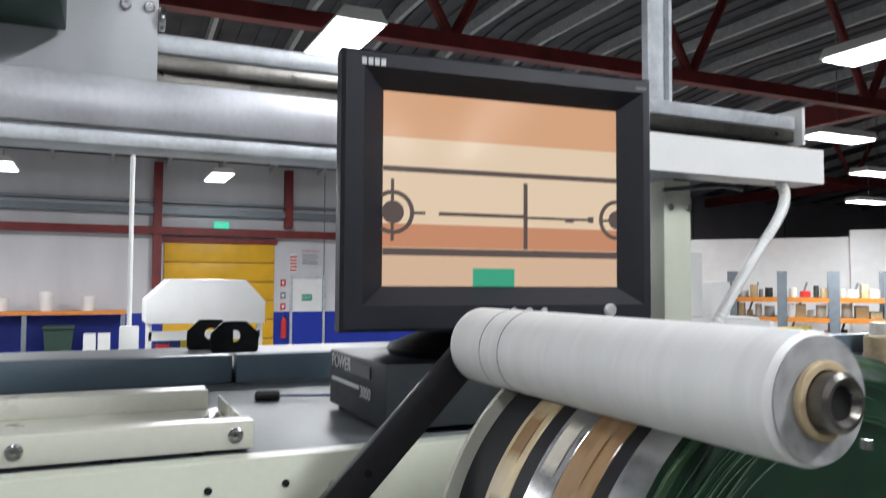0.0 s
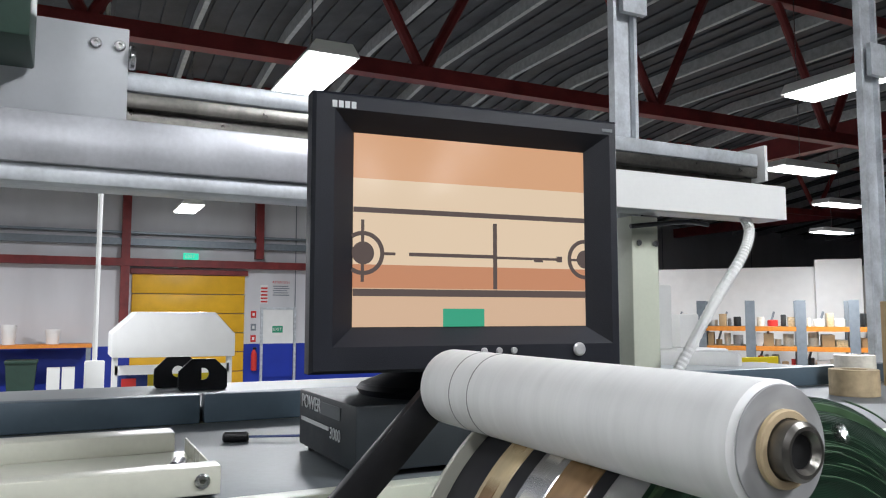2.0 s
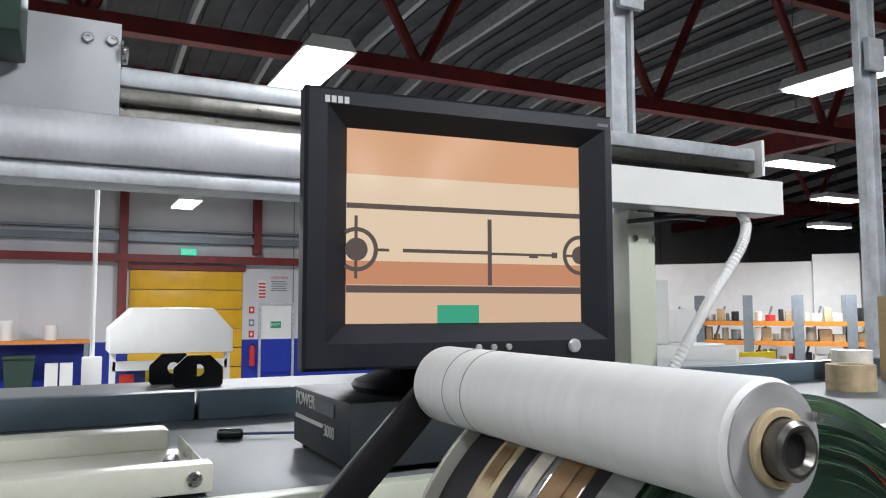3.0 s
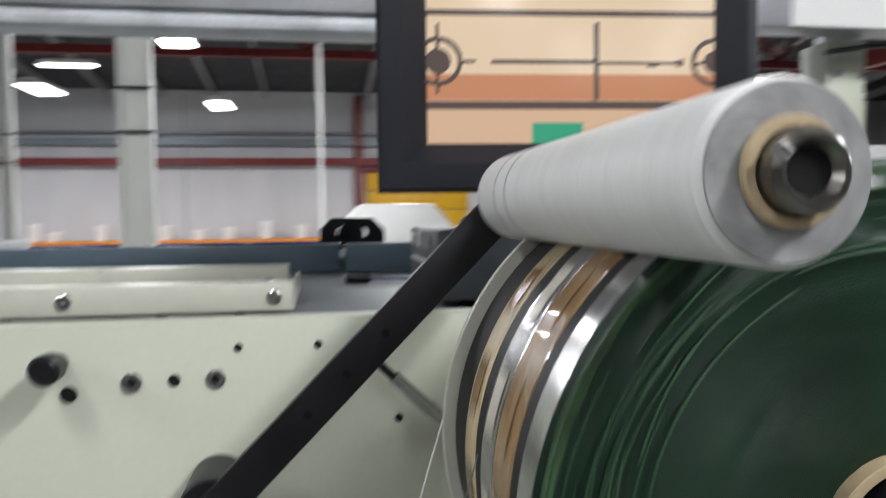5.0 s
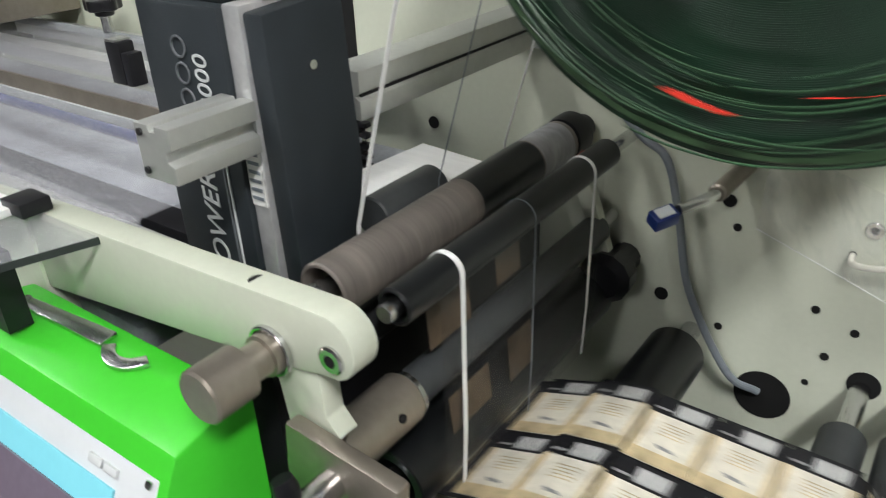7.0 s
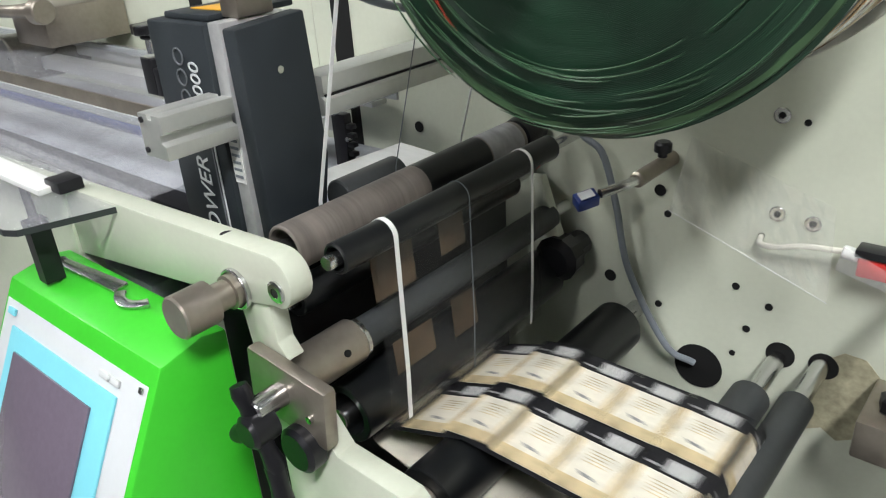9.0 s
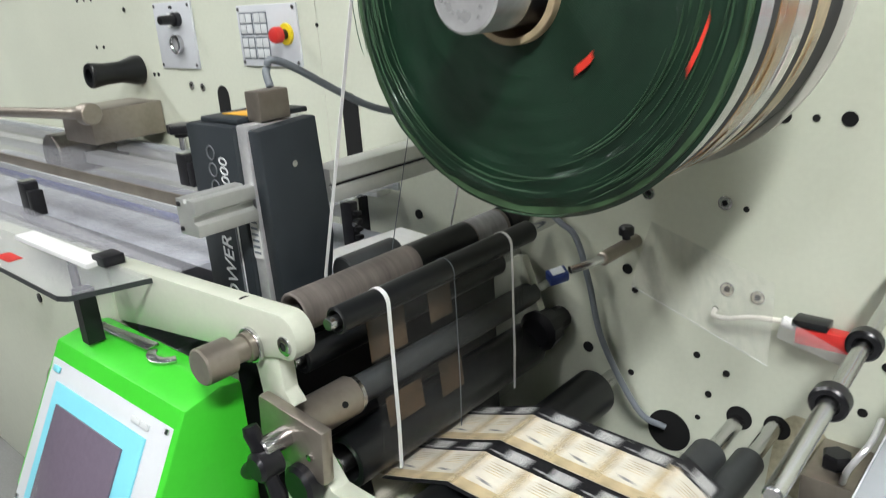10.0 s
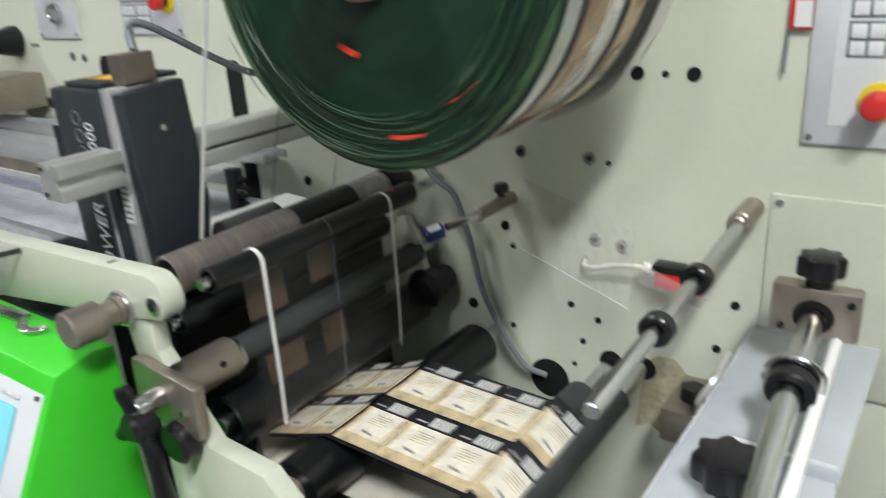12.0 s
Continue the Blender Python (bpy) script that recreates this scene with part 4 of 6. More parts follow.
    letters("lettering", "POWER", 0.026, side, LEGEND, b)
    part("name_bar", box(0.7205, 0.7215, 0.115, 0.195, 1.624, 1.640), DIMLEGEND, b)
    part("underline", box(0.7205, 0.7215, 0.16, 0.285, 1.606, 1.611), LEGEND, b)
    letters("number", "3000", 0.021, pose(0.7208, 0.155, 1.598, 90, 0, -90), LEGEND, b)
    moved(b, 0.029, 0, 0)


def main_roll():
    """The rewound roll: printed web with green edge, on its shaft; its origin is on the axis, at the front face."""
    cx, cz, yf = 0.931, 1.488, -0.40
    r = thing("waste_roll", cx, yf, cz, "large wound roll of label waste with a dark green end", "roll")
    R = 0.207
    n = 72
    rnd = random.Random(7)
    # end face in fine uneven rings, like the edges of the wound layers
    bm = bmesh.new()
    rings = []
    radii = [0.045 + (R - 0.045) * (k / 30) for k in range(31)]
    for i, q in enumerate(radii):
        wob = 0.0004 if q < 0.155 else 0.0011
        ph = rnd.uniform(0, 6)
        rings.append([bm.verts.new((cx + q * math.cos(2 * math.pi * k / n), yf + (0.006 * max(0, (q - 0.19) / 0.012)) + wob * (rnd.uniform(-1, 1) + math.sin(3 * k / n * 6.28 + ph)), cz + q * math.sin(2 * math.pi * k / n))) for k in range(n)])
    for a, b in zip(rings, rings[1:]):
        for k in range(n):
            bm.faces.new((a[k], a[(k + 1) % n], b[(k + 1) % n], b[k]))
    bmesh.ops.recalc_face_normals(bm, faces=bm.faces)
    part("end_face", bm, GREENROLL, r, "dark green film edges of the wound layers")
    y = yf + 0.004
    for width, mt in ((0.008, GREENRIM), (0.034, SILVER), (0.016, INK), (0.042, BROWNPRINT), (0.034, SILVER), (0.020, INK), (0.034, GOLD), (0.044, INK)):
        part("winding", tube((cx, y, cz), (cx, y + width, cz), R - (0.004 if mt is not INK else 0.0046), 0.05, 0.0008, 72), mt, r)
        y += width
    # printed patches on the outermost layer
    for k in range(16):
        a = 2 * math.pi * k / 16
        for yy, mt in ((yf + 0.086, BROWNPRINT), (yf + 0.121, CREAMPRINT), (yf + 0.175, BROWNPRINT)):
            part("printed_patch", ribbon([(cx + (R - 0.0032) * math.cos(a + 0.05 * j), yy, cz + (R - 0.0032) * math.sin(a + 0.05 * j)) for j in range(5)], (0, 0.018, 0), 0.0008), mt, r)
    part("core", tube((cx, yf - 0.010, cz), (cx, -0.17, cz), 0.048, 0.041, 0.001), CARD, r, "brown cardboard core")
    part("shaft_cap", lathe((cx, yf - 0.022, cz), (0, -1, 0), [(0, 0.030), (0.001, 0.034), (0.046, 0.034), (0.048, 0.032)], 48), BRUSHED, r, "turned aluminium shaft end")
    for sgn in (-1, 1):
        part("shaft_lug", box(cx + sgn * 0.034 - 0.005, cx + sgn * 0.034 + 0.005, yf - 0.021, yf + 0.01, cz - 0.007, cz + 0.007, 0.001), KNOB, r)
    part("shaft_neck", cyl((cx, yf - 0.0218, cz), (cx, yf + 0.02, cz), 0.0335), KNOB, r)
    part("shaft", cyl((cx, yf + 0.021, cz), (cx, -0.001, cz), 0.030), STEEL, r)
    part("flange", cyl((cx, -0.155, cz), (cx, -0.150, cz), R + 0.004, 0.001, 72), CREAM_EDGE, r, "thin pale rear flange")
    # loose film edges standing out of the end face
    for k in range(90):
        q, a0, ln = rnd.uniform(0.150, 0.205), rnd.uniform(0, 360), rnd.uniform(14, 55)
        drift = rnd.uniform(-0.006, 0.006)
        pts = [(cx + (q + drift * j / 8) * math.cos(radians(a0 + ln * j / 8)), yf - 0.003 - rnd.uniform(0, 0.0012), cz + (q + drift * j / 8) * math.sin(radians(a0 + ln * j / 8))) for j in range(9)]
        part("loose_edge", hose(pts, rnd.choice((0.0003, 0.0005, 0.0008)), 5, 2), LOOSE, r)
    # red tape marks on the end face
    for a0, q in ((-35, 0.163), (-62, 0.172), (-88, 0.092)):
        part("red_mark", ribbon([(cx + (q + 0.001 * j) * math.cos(radians(a0 + 3 * j)), yf - 0.0035, cz + (q + 0.001 * j) * math.sin(radians(a0 + 3 * j))) for j in range(5)], (0.004, 0, 0.006), 0.0006), REDSTRIPE, r)
    return r


def rider():
    """The white roll that rides on the large roll, and its black arm."""
    ax, az = 0.802, 1.682
    a = thing("swing_lever", 0.523, -0.06, 1.406, "flat black steel arm pivoted on the press plate", "arm")
    p, q = Vector((0.512, 0, 1.39)), Vector((ax + 0.012, 0, az + 0.015))
    d = (q - p).normalized()
    nrm = Vector((-d.z, 0, d.x)) * 0.0175
    outline = [(v.x, v.z) for v in (p - nrm, q - nrm, q + nrm, p + nrm)]
    part("bar", prism(outline, -0.085, -0.072, 0.001), BLACK, a)
    part("pivot_hub", cyl((0.523, -0.001, 1.406), (0.523, -0.072, 1.406), 0.028, 0.002), BLACK, a)
    part("pivot_bolt", lathe((0.523, -0.085, 1.406), (0, -1, 0), [(0, 0.013), (0.003, 0.013), (0.004, 0.011), (0.004, 0.004), (0.002, 0.004)], 24), STEEL, a, "bright pivot bolt")
    for s in (0.14, 0.19, 0.24):
        c = p + d * s
        part("arm_hole", cyl((c.x, -0.0848, c.z), (c.x, -0.0865, c.z), 0.004, seg=14), SHADOWBLACK, a)
    sp = thing("gas_spring", 0.7, -0.04, 1.5, "slim bright gas spring behind the arm", "spring")
    part("rod", cyl((0.655, -0.045, 1.545), (0.69, -0.045, 1.512), 0.004, seg=12), KNOB, sp)
    part("tube", cyl((0.69, -0.045, 1.512), (0.735, -0.045, 1.47), 0.007, 0.001, 16), STEEL, sp)
    part("mount", cyl((0.735, 0, 1.47), (0.735, -0.05, 1.47), 0.006, seg=12), STEEL, sp)
    w = thing("rider_roll", ax, -0.3, az, "white wound roll on a steel spindle resting on the large roll", "roll")
    part("winding", tube((ax, -0.490, az), (ax, -0.088, az), 0.038, 0.02, 0.004, 56), PAPER, w)
    for yy in (-0.155, -0.19):
        part("seam", tube((ax, yy - 0.0008, az), (ax, yy + 0.0008, az), 0.0383, 0.03, 0.0002, 56), PAPEREDGE, w)
    part("end_face", tube((ax, -0.4912, az), (ax, -0.4898, az), 0.0358, 0.016, 0.0005, 48), PAPEREDGE, w, "grey end of the wound roll")
    part("spindle", tube((ax, -0.507, az), (ax, -0.07, az), 0.0165, 0.0095, 0.0025, 32), DARKSTEEL, w, "hollow steel spindle")
    part("bore", cyl((ax, -0.502, az), (ax, -0.497, az), 0.0096, seg=24), SHADOWBLACK, w)
    part("collar", tube((ax, -0.496, az), (ax, -0.4913, az), 0.022, 0.0165, 0.001, 32), CARD, w, "brass coloured collar")
    part("screw", cyl((ax + 0.004, -0.515, az - 0.017), (ax + 0.004, -0.515, az - 0.022), 0.003, seg=10), STEEL, w)
    return w


def roller(name, x, z, r, y0, y1, material, label, hollow=0.6, shaft=0.008):
    t = thing(name, x, (y0 + y1) / 2, z, label, "roller")
    part("sleeve", tube((x, y0, z), (x, y1, z), r, r * hollow, 0.0015, 44), material, t)
    part("shaft", cyl((x, y0 - 0.012, z), (x, -0.001, z), shaft, 0.001, 20), STEEL, t)
    return t


def panels():
    def plate(x0, x1, z0, z1, label, name="keypad_station"):
        p = thing(name, (x0 + x1) / 2, 0, z0, label, "control panel")
        part("panel_plate", box(x0, x1, -0.005, 0.0008, z0, z1, 0.0015), HMIWHITE, p)
        for x in (x0 + 0.008, x1 - 0.008):
            for z in (z0 + 0.008, z1 - 0.008):
                part("screw", cyl((x, -0.004, z), (x, -0.0065, z), 0.004, seg=14), STEEL, p)
        return p

    def keys(p, x0, z0, cols, rows, s=0.021):
        for i in range(cols):
            for j in range(rows):
                a, b = x0 + i * s * 2.3, z0 + j * s * 2.3
                part("key_frame", box(a - 0.002, a + 2 * s + 0.001, -0.0058, -0.0048, b - 0.002, b + 2 * s + 0.001), GREYCABLE, p)
                for k in range(4):
                    part("key", box(a + (k % 2) * s + 0.001, a + (k % 2) * s + s - 0.002, -0.0072, -0.0058, b + (k // 2) * s + 0.001, b + (k // 2) * s + s - 0.002, 0.0005), LEGEND, p)

    def stop(p, x, z):
        e = part("emergency_stop", lathe((x, -0.005, z), (0, -1, 0), [(0, 0.021), (0.004, 0.021), (0.005, 0.02), (0.005, 0.012)], 36), YELLOW, p, "yellow emergency stop base")
        part("stem", cyl((x, -0.008, z), (x, -0.022, z), 0.010, seg=24), KNOB, e)
        part("button", lathe((x, -0.020, z), (0, -1, 0), [(0, 0.011), (0.003, 0.0155), (0.014, 0.016), (0.019, 0.014), (0.021, 0.009), (0.021, 0.0005)], 32), RED, e, "red mushroom button")
    p = plate(-0.069, 0.127, 1.362, 1.483, "pale keypad panel with a red emergency stop on the press plate")
    keys(p, -0.058, 1.378, 2, 2)
    stop(p, 0.092, 1.425)
    p = plate(-0.405, -0.243, 1.352, 1.50, "pale switch panel with a black rotary knob and a ring")
    part("lamp_lens", cyl((-0.330, -0.005, 1.46), (-0.330, -0.013, 1.46), 0.016, 0.002, 24), WHITE, p)
    part("rotary_knob", lathe((-0.300, -0.005, 1.462), (0, -1, 0), [(0, 0.016), (0.012, 0.016), (0.014, 0.011), (0.045, 0.010), (0.047, 0.008)], 24), KNOB, p)
    part("socket_ring", tube((-0.313, -0.018, 1.407), (-0.313, -0.004, 1.407), 0.022, 0.015, 0.002, 32), STEEL, p)
    part("socket_core", cyl((-0.313, -0.012, 1.407), (-0.313, -0.004, 1.407), 0.015, seg=24), PAPEREDGE, p)
    part("mark", box(-0.333, -0.319, -0.0056, -0.005, 1.485, 1.492), KNOB, p)
    p = plate(1.237, 1.46, 1.245, 1.46, "pale keypad panel with a red emergency stop on a cream plate")
    part("inner_plate", box(1.262, 1.44, -0.0057, -0.0051, 1.268, 1.44), LEGEND, p)
    for q in (0,):
        keys(p, 1.275, 1.345, 2, 2, 0.018)
    stop(p, 1.312, 1.297)
    c = thing("cover_plate", 1.35, 0, 0.95, "cream cover plate with corner screws on the press plate", "plate")
    part("plate", box(1.212, 1.55, -0.005, 0.0008, 0.93, 1.18, 0.0015), CREAM, c)
    for x, z in ((1.222, 1.17), (1.54, 1.17), (1.222, 0.94)):
        part("screw", cyl((x, -0.004, z), (x, -0.008, z), 0.005, 0.001, 16), STEEL, c)
    tg = thing("red_tag", 1.22, -0.004, 1.37, "red and white lockout tag hung on a thin pin", "tag")
    part("tag", box(1.212, 1.236, -0.007, -0.003, 1.373, 1.42, 0.001), RED, tg)
    part("paper", box(1.218, 1.236, -0.0085, -0.0072, 1.376, 1.404), WHITESIGN, tg)
    part("pin", cyl((1.213, -0.006, 1.373), (1.211, -0.006, 1.325), 0.0016, seg=8), RACKGREY, tg)
    # round grips and knobs on the plate
    g = thing("cone_grip", -0.53, -0.05, 1.33, "black waisted rubber grip on a peg", "handle")
    part("grip", lathe((-0.53, -0.001, 1.345), (0, -1, 0), [(0, 0.036), (0.015, 0.036), (0.05, 0.026), (0.09, 0.026), (0.125, 0.031), (0.13, 0.028), (0.13, 0.017), (0.11, 0.017)], 36), RUBBER, g)
    k = thing("small_knob", 0.39, -0.02, 1.53, "small round black knob on the press plate", "knob")
    part("knob", lathe((0.378, -0.001, 1.53), (0, -1, 0), [(0, 0.009), (0.02, 0.009), (0.021, 0.014), (0.04, 0.014), (0.043, 0.011)], 28), KNOB, k)
    k = thing("small_knob", -0.33, -0.02, 1.555, "small round black knob on the press plate", "knob")
    part("knob", lathe((-0.33, -0.001, 1.555), (0, -1, 0), [(0, 0.008), (0.01, 0.008), (0.011, 0.013), (0.03, 0.013), (0.033, 0.011)], 28), KNOB, k)
    # long dark rail on the top left of the plate
    r = thing("dark_rail", -1.2, -0.01, 1.545, "dark channel rail along the top of the press plate", "rail")
    part("channel", box(-1.42, 0.12, -0.03, -0.001, 1.585, 1.612, 0.002), BLACK, r)
    part("end_block", box(-1.6, -1.42, -0.035, -0.001, 1.57, 1.625, 0.003), CREAM_EDGE, r)


def scope():
    """Inspection camera head on an aluminium bar."""
    s = thing("inspection_camera", 0.53, -0.40, 1.0, "charcoal inspection camera head clamped on an aluminium bar", "camera")
    # body: two dark shells with a pale spine between
    part("left_shell", box(0.452, 0.556, -0.452, -0.352, 1.085, 1.355, 0.003), CHARCOAL, s)
    part("spine", box(0.557, 0.577, -0.447, -0.36, 1.08, 1.357, 0.002), BRUSHED, s)
    part("right_shell", prism([(-0.446, 1.352), (-0.358, 1.358), (-0.350, 1.20), (-0.372, 1.09), (-0.44, 1.08)], 0.578, 0.600, 0.003, "yz"), CHARCOAL, s)
    part("top_shell", box(0.470, 0.55, -0.44, -0.33, 1.3552, 1.362, 0.002), CHARCOAL, s)
    part("orange_label", prism([(0.488, -0.418), (0.548, -0.415), (0.532, -0.362), (0.505, -0.366)], 1.3622, 1.3632, flat="xy"), ORANGE, s, "orange warning label")
    part("connector", box(0.552, 0.580, -0.425, -0.38, 1.358, 1.394, 0.002), BRONZE, s, "brass coloured cable connector")
    part("serial_tag", box(0.5580, 0.5755, -0.4482, -0.4472, 1.19, 1.245), WHITESIGN, s, "white serial tag")
    for k in range(6):
        part("tag_line", box(0.5600, 0.5735, -0.4490, -0.4483, 1.196 + 0.008 * k, 1.199 + 0.008 * k), RACKGREY, s)
    part("set_screw", cyl((0.5995, -0.40, 1.305), (0.602, -0.40, 1.305), 0.004, seg=14), STEEL, s)
    # lettering runs up the front of the left shell
    up = pose(0.517, -0.4525, 1.10, 90, -90, 0)
    letters("lettering", "POWER", 0.032, up, LEGEND, s, shear=0.2)
    letters("number", "3000", 0.024, pose(0.534, -0.4525, 1.268, 90, -90, 0), LEGEND, s, shear=0.1)
    for k in range(5):
        part("name_ring", tube((0.502, -0.4536, 1.232 + 0.022 * k), (0.502, -0.4522, 1.232 + 0.022 * k), 0.0095, 0.0075, 0.0003, 24), DIMLEGEND, s)
    part("pin_stripe", box(0.531, 0.533, -0.4536, -0.4522, 1.10, 1.255), DIMLEGEND, s)
    part("pin_stripe", box(0.536, 0.5375, -0.4536, -0.4522, 1.10, 1.255), LEGEND, s)
    moved(s, -0.010, 0, -0.005)
    # extruded bar
    b = thing("extrusion_bar", 0.57, -0.3, 1.24, "grooved aluminium bar holding the camera head", "bar")
    prof = [(0.538, 1.240), (0.578, 1.240), (0.578, 1.254), (0.571, 1.257), (0.571, 1.264), (0.578, 1.267), (0.578, 1.283), (0.562, 1.283), (0.561, 1.278), (0.555, 1.278), (0.554, 1.283), (0.538, 1.283)]
    part("bar", prism(prof, -0.535, -0.4535, 0.0008), ALU, b)
    for x, z in ((0.545, 1.247), (0.545, 1.277)):
        part("end_screw", cyl((x, -0.5345, z), (x, -0.537, z), 0.003, seg=12), KNOB, b)
    r = thing("rear_bar", 0.5, -0.18, 1.24, "grooved aluminium bar running from the camera head to the plate", "bar")
    part("bar", prism([(0.548, 1.235), (0.588, 1.235), (0.588, 1.253), (0.582, 1.257), (0.588, 1.261), (0.588, 1.28), (0.548, 1.28)], -0.345, -0.002, 0.0008), ALU, r)
    part("groove_strip", box(0.5822, 0.5845, -0.34, -0.01, 1.2545, 1.2595), BLACK, r, "black strip along the groove")
    part("foot_plate", box(0.540, 0.596, -0.0095, -0.0015, 1.2275, 1.2345, 0.001), BRUSHED, r)
    c = thing("camera_cable", 0.55, -0.2, 1.2, "grey cable looping from the camera head to the press plate", "cable")
    part("cable", hose([(0.562, -0.40, 1.392), (0.553, -0.395, 1.412), (0.560, -0.375, 1.418), (0.58, -0.25, 1.345), (0.60, -0.12, 1.312), (0.645, -0.06, 1.30), (0.665, -0.035, 1.22), (0.73, -0.04, 1.155), (0.765, -0.04, 1.13), (0.785, -0.035, 1.06), (0.806, -0.03, 0.965), (0.862, -0.02, 0.86), (0.90, -0.005, 0.835)], 0.0048, 12, 8), GREYCABLE, c)
    j = thing("junction_block", 0.6, -0.03, 1.28, "pale aluminium clamp block on the plate", "block")
    part("block", box(0.575, 0.615, -0.06, -0.001, 1.282, 1.318, 0.003), ALU, j)


def arm_and_hmi():
    a = thing("roller_arm", 0.6, -0.54, 1.0, "cream painted roller support arm with a rounded end", "arm")
    top = [(0.30, 1.166), (0.712, 1.181)] + arc(0.716, 1.1545, 0.0265, 80, -70, 10) + [(0.712, 1.129), (0.68, 1.122), (0.30, 1.075)]
    part("arm", prism(top, -0.541, -0.515, 0.002), CREAM, a)
    part("bracket", prism([(0.648, 1.124), (0.702, 1.124), (0.704, 1.085), (0.717, 1.07), (0.682, 1.05), (0.662, 1.06), (0.657, 1.10)], -0.538, -0.518, 0.002), CREAM, a)
    part("foot_plate", prism([(0.69, 1.05), (0.735, 1.04), (0.775, 0.99), (0.86, 0.985), (0.95, 0.90), (0.95, FLOOR), (0.69, FLOOR)], -0.545, -0.52, 0.002), CREAM, a)
    part("arm_bolt", lathe((0.722, -0.541, 1.147), (0, -1, 0), [(0, 0.011), (0.002, 0.011), (0.003, 0.009), (0.003, 0.005), (0.001, 0.005)], 24), STEEL, a)
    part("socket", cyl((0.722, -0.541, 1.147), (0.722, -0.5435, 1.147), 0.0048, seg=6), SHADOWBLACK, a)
    for x, r in ((0.64, 0.007), (0.70, 0.004)):
        zt = 1.166 + (x - 0.30) / 0.435 * 0.015
        part("top_hole", cyl((x, -0.528, zt - 0.01), (x, -0.528, zt + 0.0006), r, seg=16), SHADOWBLACK, a)
    part("frame_wall", prism([(-1.2, 1.12), (0.30, 1.163), (0.33, 1.163), (0.33, 0.6), (-1.2, 0.6)], -0.545, -0.517, 0.002), CREAM, a)
    for x, z in ((0.05, 1.05), (0.12, 0.98), (-0.2, 1.0)):
        part("plug", cyl((x, -0.545, z), (x, -0.547, z), 0.008, seg=16), KNOB, a)
    part("edge_strip", box(0.21, 0.235, -0.549, -0.5455, 0.8, 1.17), SHADOWBLACK, a, "black vertical strip")
    part("round_boss", cyl((0.1, -0.545, 0.90), (0.1, -0.57, 0.90), 0.045, 0.004, 36), BRONZE, a)
    k = thing("knurled_knob", 0.68, -0.56, 1.13, "large brown steel knurled knob on the arm", "knob")
    part("knob", lathe((0.662, -0.541, 1.133), (0, -1, 0), [(0, 0.017), (0.012, 0.017), (0.013, 0.014), (0.03, 0.014), (0.032, 0.021), (0.066, 0.021), (0.068, 0.019)], 48), BRONZE, k)
    part("lock_ring", tube((0.662, -0.547, 1.133), (0.662, -0.5415, 1.133), 0.021, 0.0172, 0.001, 32), STEEL, k)
    # clamp with sleeve, plate and cross handle
    c = thing("clamp_unit", 0.74, -0.52, 1.02, "brown steel clamp with a square plate and black cross handle", "clamp")
    part("sleeve", tube((0.690, -0.55, 1.028), (0.690, -0.435, 1.028), 0.025, 0.0186, 0.001, 36), BRONZE, c)
    part("end_ring", tube((0.690, -0.4345, 1.028), (0.690, -0.428, 1.028), 0.0235, 0.0186, 0.001, 36), STEEL, c)
    part("grub_screw", cyl((0.712, -0.465, 1.036), (0.7155, -0.465, 1.037), 0.004, seg=12), SHADOWBLACK, c)
    part("square_plate", box(-0.054, 0.054, -0.008, 0.008, -0.034, 0.034, 0.004, pose(0.727, -0.548, 1.042, 0, 6, 0)), BRONZE, c)
    part("plate_screw", cyl((0.762, -0.556, 1.036), (0.762, -0.560, 1.036), 0.004, seg=12), STEEL, c)
    part("spindle", cyl((0.722, -0.552, 1.046), (0.722, -0.59, 1.046), 0.012, 0.002, 24), STEEL, c)
    hub = part("handle_hub", lathe((0.725, -0.575, 1.030), (0, -1, 0), [(0, 0.017), (0.024, 0.017), (0.028, 0.013)], 28), KNOB, c)
    for q in ((-0.35, 0.0, 0.9), (0.5, 0, -0.85), (-0.75, 0, -0.5)):
        d = Vector(q).normalized()
        part("handle_arm", lathe(Vector((0.725, -0.59, 1.030)) + d * 0.010, d, [(0, 0.009), (0.012, 0.008), (0.026, 0.010), (0.034, 0.008)], 20), KNOB, hub)
    low = part("lower_handle", lathe((0.745, -0.55, 0.996), (0, -1, 0), [(0, 0.024), (0.015, 0.024), (0.019, 0.019)], 28), KNOB, c)
    part("lower_lever", lathe((0.742, -0.59, 0.996), (0.25, -0.1, -0.95), [(0, 0.010), (0.02, 0.009), (0.055, 0.012), (0.065, 0.009)], 20), KNOB, low)
    # green operator panel
    h = thing("operator_panel", 0.54, -0.65, 0.8, "bright green operator terminal with a pale touch screen front", "control panel")
    yz = [(-0.548, 1.083), (-0.575, 1.088), (-0.622, 1.078), (-0.715, 0.904), (-0.75, 0.68), (-0.548, 0.68)]
    part("housing", prism(yz, 0.314, 0.637, 0.004, "yz"), GREENP, h)
    # front film lies on the sloping face
    o = Vector((0.321, -0.6245, 1.068))
    dn = Vector((0, -0.093, -0.174)).normalized()
    out = Vector((0, -0.174, 0.093)).normalized()
    m = Matrix(((1, 0, 0, o.x), (0, dn.y, out.y, o.y), (0, dn.z, out.z, o.z), (0, 0, 0, 1)))

    def film(name, u0, u1, v0, v1, lift, mt, label=""):
        return part(name, box(u0, u1, v0, v1, lift, lift + 0.003, 0.0008, m), mt, h, label)
    film("front_film", 0.0, 0.306, 0.012, 0.26, 0.0, HMIWHITE)
    film("blue_frame", 0.03, 0.262, 0.038, 0.25, 0.0032, CYAN, "light blue frame")
